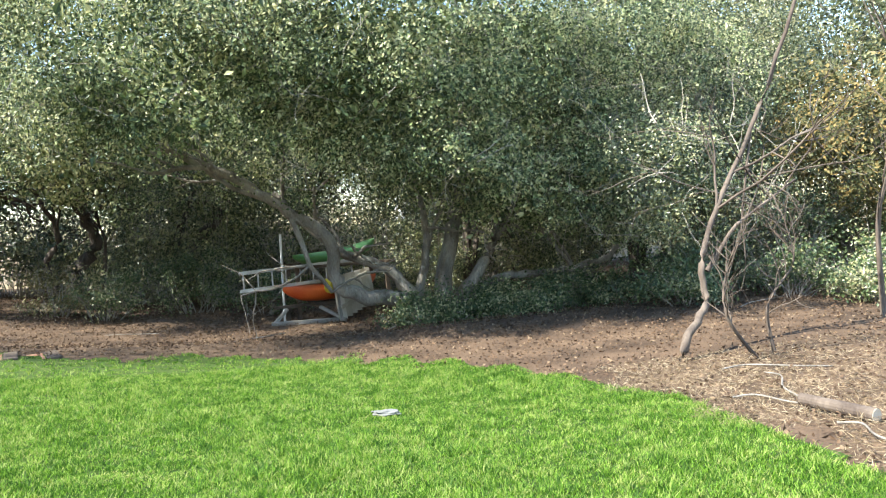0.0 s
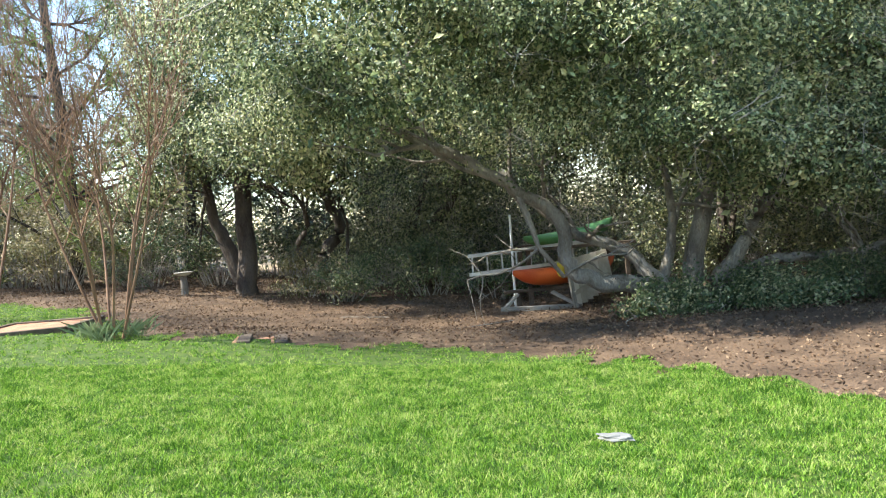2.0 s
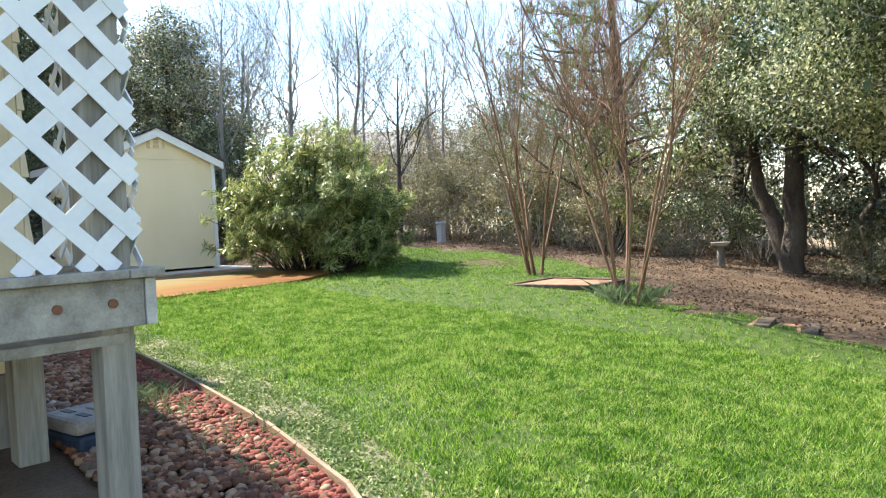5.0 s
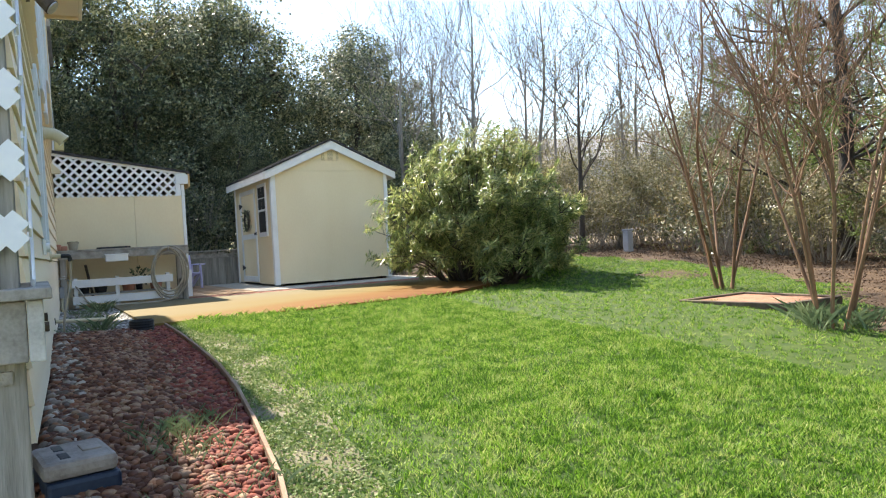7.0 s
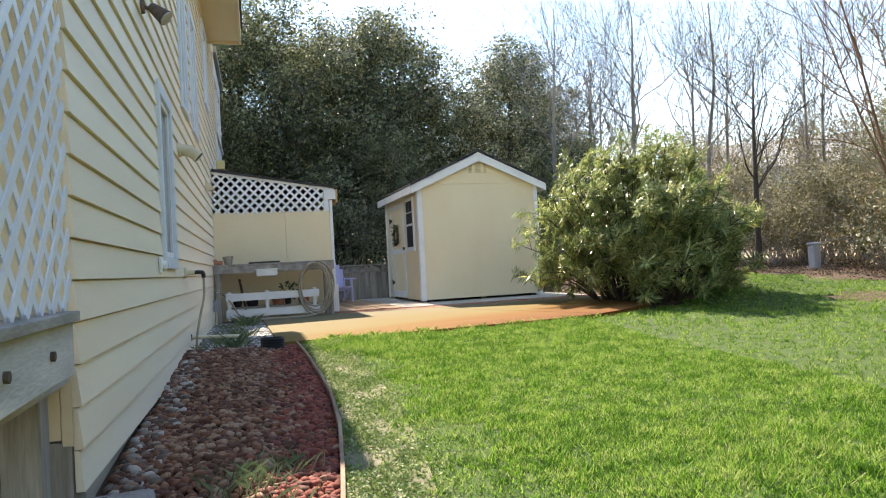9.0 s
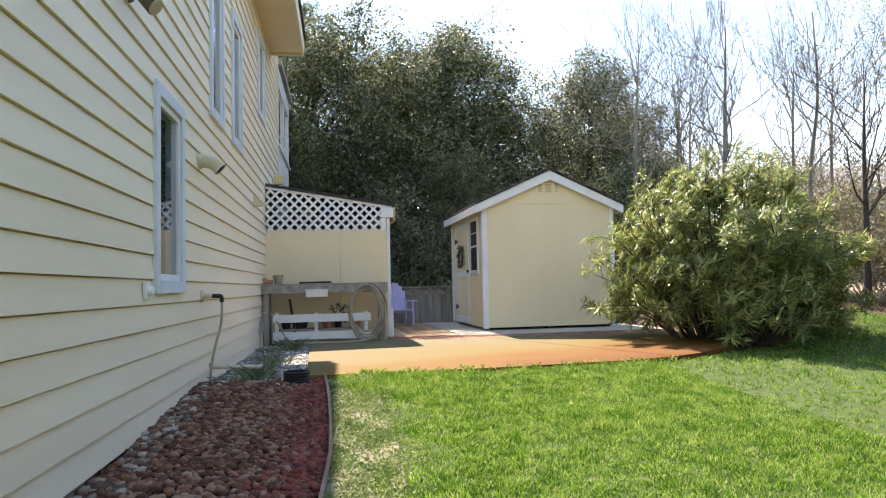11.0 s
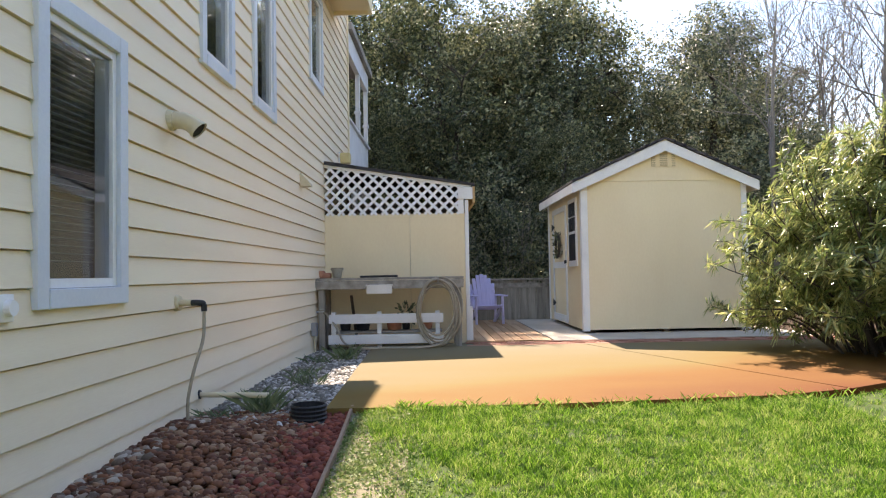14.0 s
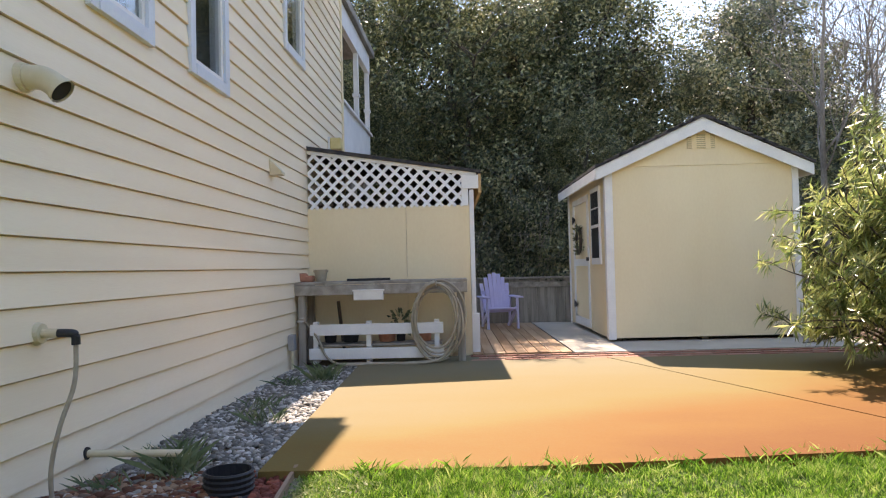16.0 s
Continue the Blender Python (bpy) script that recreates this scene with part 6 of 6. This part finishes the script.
def kayak(at, length, beam_, depth, material, label, seat):
    t = thing("kayak", at, label, "kayak", "stored kayaks")
    n, m = 25, 14
    V = []
    for i in range(n):
        u = -1 + 2 * i / (n - 1)
        w = max(0.02, (1 - abs(u) ** 2.4)) * beam_ / 2
        rise = 0.16 * abs(u) ** 3
        for j in range(m):
            a = 2 * math.pi * j / m
            y, z = math.cos(a) * w, math.sin(a)
            z = z * depth * (0.42 if z > 0 else 0.58) * (0.25 + 0.75 * (1 - abs(u) ** 4)) + rise
            if math.sin(a) > 0.3 and abs(u - 0.05) < 0.28 and abs(math.cos(a)) < 0.62:
                z -= depth * 0.5
            V.append((u * length / 2, y, z + depth * 0.58))
    F = [(i * m + j, i * m + (j + 1) % m, (i + 1) * m + (j + 1) % m, (i + 1) * m + j) for i in range(n - 1) for j in range(m)]
    own("hull", mesh_np("hull", np.array(V), np.array(F), True), material, t)
    part("seat", box(-0.05, 0.35, -0.17, 0.17, depth * 0.45, depth * 0.52, 0.02), M_black, t)
    part("seat_back", beam((-0.08, 0, depth * 0.5), (-0.2, 0, depth * 1.15), 0.32, 0.03), M_black, t)
    for s in (-1, 1):
        pipe_part("grab_handle", [(s * length * 0.455, -0.05, depth * 1.0), (s * length * 0.47, 0, depth * 1.1), (s * length * 0.455, 0.05, depth * 1.0)], 0.012, M_black, t, 6)
    return t


kayak(pose(2.55, 15.35, kz + 0.36, 0, 0, 36), 2.9, 0.78, 0.36, M_orange, "orange sit-in kayak lying on a low wooden rack", M_black)
kayak(pose(2.8, 15.9, 0.31, 0, -4, 40), 2.9, 0.74, 0.30, M_green, "green kayak stored above the orange one", M_black)
rk = thing("boat_rack", (-0.3, 0, 0), "rough grey wooden rack carrying the kayaks", "rack")
for s in (14.75, 16.3):
    part("cross_bar", beam((1.5, s, kz + 0.33), (3.3, s + 0.2, kz + 0.33), 0.09, 0.06), M_timber, rk)
    part("upper_bar", beam((2.0, s + 0.2, 0.29), (4.2, s + 0.3, 0.29), 0.09, 0.06), M_timber, rk)
    for x in (1.7, 3.1):
        part("post", beam((x + 0.1, s + 0.1, kz - 0.1), (x + 0.1, s + 0.1, kz + 0.32), 0.08, 0.08), M_timber, rk)
    part("tall_post", beam((4.0, s + 0.25, kz - 0.1), (4.0, s + 0.25, 0.29), 0.09, 0.09), M_timber, rk)
    part("tall_post", beam((2.05, s + 0.25, kz - 0.1), (2.05, s + 0.25, 0.29), 0.09, 0.09), M_timber, rk)
part("brace", beam((2.4, 14.5, kz + 0.30), (2.86, 14.2, kz + 0.02), 0.10, 0.05), M_wood, rk)
part("brace", beam((1.75, 14.6, kz + 0.30), (1.45, 14.5, kz + 0.02), 0.10, 0.05), M_wood, rk)
part("skid", beam((1.4, 14.45, kz + 0.04), (2.9, 14.3, kz + 0.02), 0.12, 0.08), M_wood, rk)
ylw = thing("life_vest", pose(2.45, 14.75, -0.11, 10, 0, 30), "crumpled yellow life vest on the kayak", "life vest")
part("panel", box(-0.17, 0.0, -0.12, 0.12, -0.16, 0.14, 0.05), M_yellow, ylw)
part("panel", box(0.02, 0.17, -0.12, 0.12, -0.14, 0.12, 0.05), M_yellow, ylw)
lad = thing("extension_ladder", (-0.25, 0, -0.11), "aluminium extension ladder stored on edge", "ladder")
a0, a1 = Vector((0.80, 14.7, 0.03)), Vector((3.6, 15.3, 0.12))
up = Vector((0, 0.02, 0.36))
part("rail", beam(a0, a1, 0.03, 0.07), M_metal, lad)
part("rail", beam(a0 + up, a1 + up, 0.03, 0.07), M_metal, lad)
for k in range(10):
    p = a0.lerp(a1, 0.03 + k * 0.104)
    part("rung", cyl(p, p + up, 0.019, 0.019, 10), M_metal, lad)
rod = thing("upright_rod", (1.42, 14.9, kz), "thin pale upright rod behind the ladder", "rod")
part("rod", cyl((0, 0, -0.1), (0.02, 0, 1.02 - kz), 0.025, 0.025, 10), M_white, rod)
fp = thing("fence_panel", (-0.32, 0, 0), "leaning section of pale weathered picket fence", "fence panel")
b0, b1 = Vector((2.88, 14.25, kz + 0.02)), Vector((3.62, 14.75, kz + 0.28))
for k in range(7):
    p = b0.lerp(b1, k / 6)
    h = 0.95 - 0.03 * k
    part("picket", beam(p, p + Vector((-0.07, 0.22, h * 0.93)), 0.125, 0.02), M_fence, fp)
for q in (0.28, 0.72):
    d = Vector((-0.07, 0.22, 0.88)) * q + Vector((0, -0.03, 0))
    part("cross_rail", beam(b0 + d - Vector((0.05, 0.03, 0)), b1 + d, 0.03, 0.085), M_fence, fp)
part("end_post", beam(b0 + Vector((-0.08, -0.04, -0.02)), b0 + Vector((-0.16, 0.18, 0.98)), 0.07, 0.07), M_wood_v, fp)
drum = thing("dark_drum", pose(3.75, 14.5, kz, 0, 0, 0), "dark plastic drum lying behind the oak", "drum")
part("drum", cyl((0, 0, 0.24), (0.5, 0.25, 0.24), 0.24, 0.24, 18), M_black, drum)

# ---- distance ----
ped = thing("utility_pedestal", (-14.4, 17.3, hz(-14.4, 17.3)), "small grey utility pedestal in the thicket", "utility box")
part("body", box(-0.1, 0.1, -0.1, 0.1, -0.1, 0.55, 0.02), M_fargrey, ped)
part("cap", box(-0.115, 0.115, -0.115, 0.115, 0.55, 0.62, 0.02), M_fargrey, ped)


def far_house(at, w, d, h, label, wallm, roofm):
    t = thing("distant_house", at, label, "house")
    part("wall", box(-w / 2, w / 2, -d / 2, d / 2, 0, h), wallm, t)
    part("roof", prism([(-d / 2 - 0.5, h), (d / 2 + 0.5, h), (0, h + d * 0.28)], -w / 2 - 0.5, w / 2 + 0.5, axis="x"), roofm, t)
    for k in range(int(w / 3)):
        x = -w / 2 + 1.5 + k * 3
        wn = part("window", box(x - 0.55, x + 0.55, -d / 2 - 0.06, -d / 2 - 0.002, h * 0.5, h * 0.5 + 1.4), M_white, t)
        part("pane", box(x - 0.45, x + 0.45, -d / 2 - 0.075, -d / 2 - 0.062, h * 0.5 + 0.1, h * 0.5 + 1.3), M_black, wn)
        wn = part("window", box(x - 0.55, x + 0.55, d / 2 + 0.002, d / 2 + 0.06, h * 0.5, h * 0.5 + 1.4), M_white, t)
    return t


far_house(pose(-44, 46, 1.5, 0, 0, 48), 14, 9, 5.2, "distant grey house with grey roof beyond the thicket", M_fargrey, M_roofgrey)
far_house(pose(19, 46, 0.6, 0, 0, -12), 12, 8, 5.0, "distant white house seen through the trees", M_white, M_roofgrey)

# ---- many pieces ----
for xa, xb, za, zb, z0 in siding:
    part("siding_board", lap(xa, xb, za, zb, z0, E_), M_siding, house)

bmp = box(-0.098, 0.098, -0.046, 0.046, -0.03, 0.03, 0.005)
me_brick = bpy.data.meshes.new("brick")
bmp.to_mesh(me_brick)
bmp.free()
me_brick.materials.append(M_brick)
rs = np.random.RandomState(12)
for r in range(3):
    for k in range(26):
        y = 5.68 + k * 0.204 + (0.1 if r % 2 else 0)
        own("brick", me_brick, None, patio, at=pose(-13.42 - r * 0.195 * 0 - r * 0.2, y, PZ - 0.03 + rs.uniform(-0.004, 0.004), rs.uniform(-1, 1), rs.uniform(-1, 1), 90 + rs.uniform(-1.5, 1.5)))
for k in range(9):
    y = 5.62 + k * 0.142
    part("deck_board", box(-18.75, -14.0, y, y + 0.134, PZ - 0.03, PZ + 0.004 + rs.uniform(-0.002, 0.002), 0.003), M_deck, deck)
# shingle courses
for s in (-1, 1):
    for c in range(9):
        f0, f1 = c / 9, (c + 1.25) / 9
        e = (SY0 - 0.18) if s < 0 else (SY1 + 0.18)
        ez = SE - sl * 0.18 + 0.085
        y0, z0 = e + (mid - e) * f0, ez + (SA + 0.09 - ez) * f0
        y1, z1 = e + (mid - e) * min(f1, 1), ez + (SA + 0.09 - ez) * min(f1, 1)
        part("shingle_course", prism([(y0, z0 + 0.004), (y1, z1 - 0.008), (y1, z1 + 0.02), (y0, z0 + 0.045)], SB - 0.14, SX + 0.175, axis="x"), M_shingle, shed)

# stones: shared shapes, the nearest ones single, the rest joined
shapes = []
for k in range(6):
    bm = bmesh.new()
    bmesh.ops.create_uvsphere(bm, u_segments=6, v_segments=4, radius=1)
    for v_ in bm.verts:
        q = 1 + 0.28 * noise.noise(v_.co * 1.3 + Vector((k * 7.1, 0, 0)))
        v_.co = Vector((v_.co.x * q, v_.co.y * q * 0.78, v_.co.z * q * 0.55))
    for f in bm.faces:
        f.smooth = True
    me = bpy.data.meshes.new("stone")
    bm.to_mesh(me)
    bm.free()
    shapes.append(me)
single = []
for me in shapes:
    for mm in (M_stone,):
        c = me.copy()
        c.materials.append(mm)
        single.append(c)
SV = [np.array([v_.co[:] for v_ in me.vertices]) for me in shapes]
SF = []
for me in shapes:
    me.calc_loop_triangles()
    SF.append(np.array([t.vertices[:] for t in me.loop_triangles]))


def scatter(rs, n, x0, x1, edge, size, joined, singles, parent, wall=None):
    """Stones strewn between the house wall and the edge; the first ones near the walk stay single."""
    soups = {m: Soup() for m in joined}
    count = 0
    for i in range(n):
        x = rs.uniform(x0, x1)
        lo, hi = 3.33 - 0.034 * (x + 10) + 0.03, edge(x)
        y = rs.uniform(lo, hi)
        s = size * rs.uniform(0.55, 1.35)
        m4 = pose(x, y, hz(x, y) + rs.uniform(-0.1, 0.7) * s * 0.5, rs.uniform(-25, 25), rs.uniform(-25, 25), rs.uniform(0, 360)) @ Matrix.Scale(s, 4)
        k = rs.randint(6)
        if singles and count < 300 and -6.5 < x < -3.4:
            own("stone", single[k], None, parent, at=m4)
            count += 1
            continue
        f = (y - lo) / (hi - lo)
        m = joined[1] if len(joined) > 1 and rs.uniform() < ss(0.55, 0.95, f) * 0.95 else joined[0]
        A = np.array(m4)
        soups[m].add(SV[k] @ A[:3, :3].T + A[:3, 3], SF[k])
    for m, sp_ in soups.items():
        tagged(own("loose_stones", sp_.mesh("loose_stones", True), m, parent), kind="stuff")


def edge_y(x):
    for (x0, y0), (x1, y1) in zip(EP, EP[1:]):
        if x0 <= x <= x1:
            return y0 + (y1 - y0) * (x - x0) / (x1 - x0) - 0.02
    return 4.2


bed = thing("stone_bed", (0, 0, 0), "bed of red-brown river stones along the house wall", "gravel bed", kind="structure")
scatter(np.random.RandomState(14), 10500, -8.95, -1.5, edge_y, 0.031, (M_stone_j, M_redstone_j), True, bed)
wall_bed = thing("wall_stones", (0, 0, 0), "strip of tan and grey river stones at the foot of the house wall", "gravel bed", kind="structure")
scatter(np.random.RandomState(16), 520, -8.9, -2.9, lambda x: 3.33 - 0.034 * (x + 10) + 0.24, 0.036, (mat("tan_grey_river_stones", (0.12, 0.085, 0.062), (0.26, 0.20, 0.155), 4.0, 0.75, 0.3, 50, c=(0.40, 0.35, 0.29), island=0.9),), False, wall_bed)
bed2 = thing("pebble_bed", (0, 0, 0), "bed of white and grey pebbles by the patio", "gravel bed", kind="structure")
scatter(np.random.RandomState(15), 6200, -13.4, -8.4, lambda x: 4.24, 0.026, (M_pebble_j,), False, bed2)
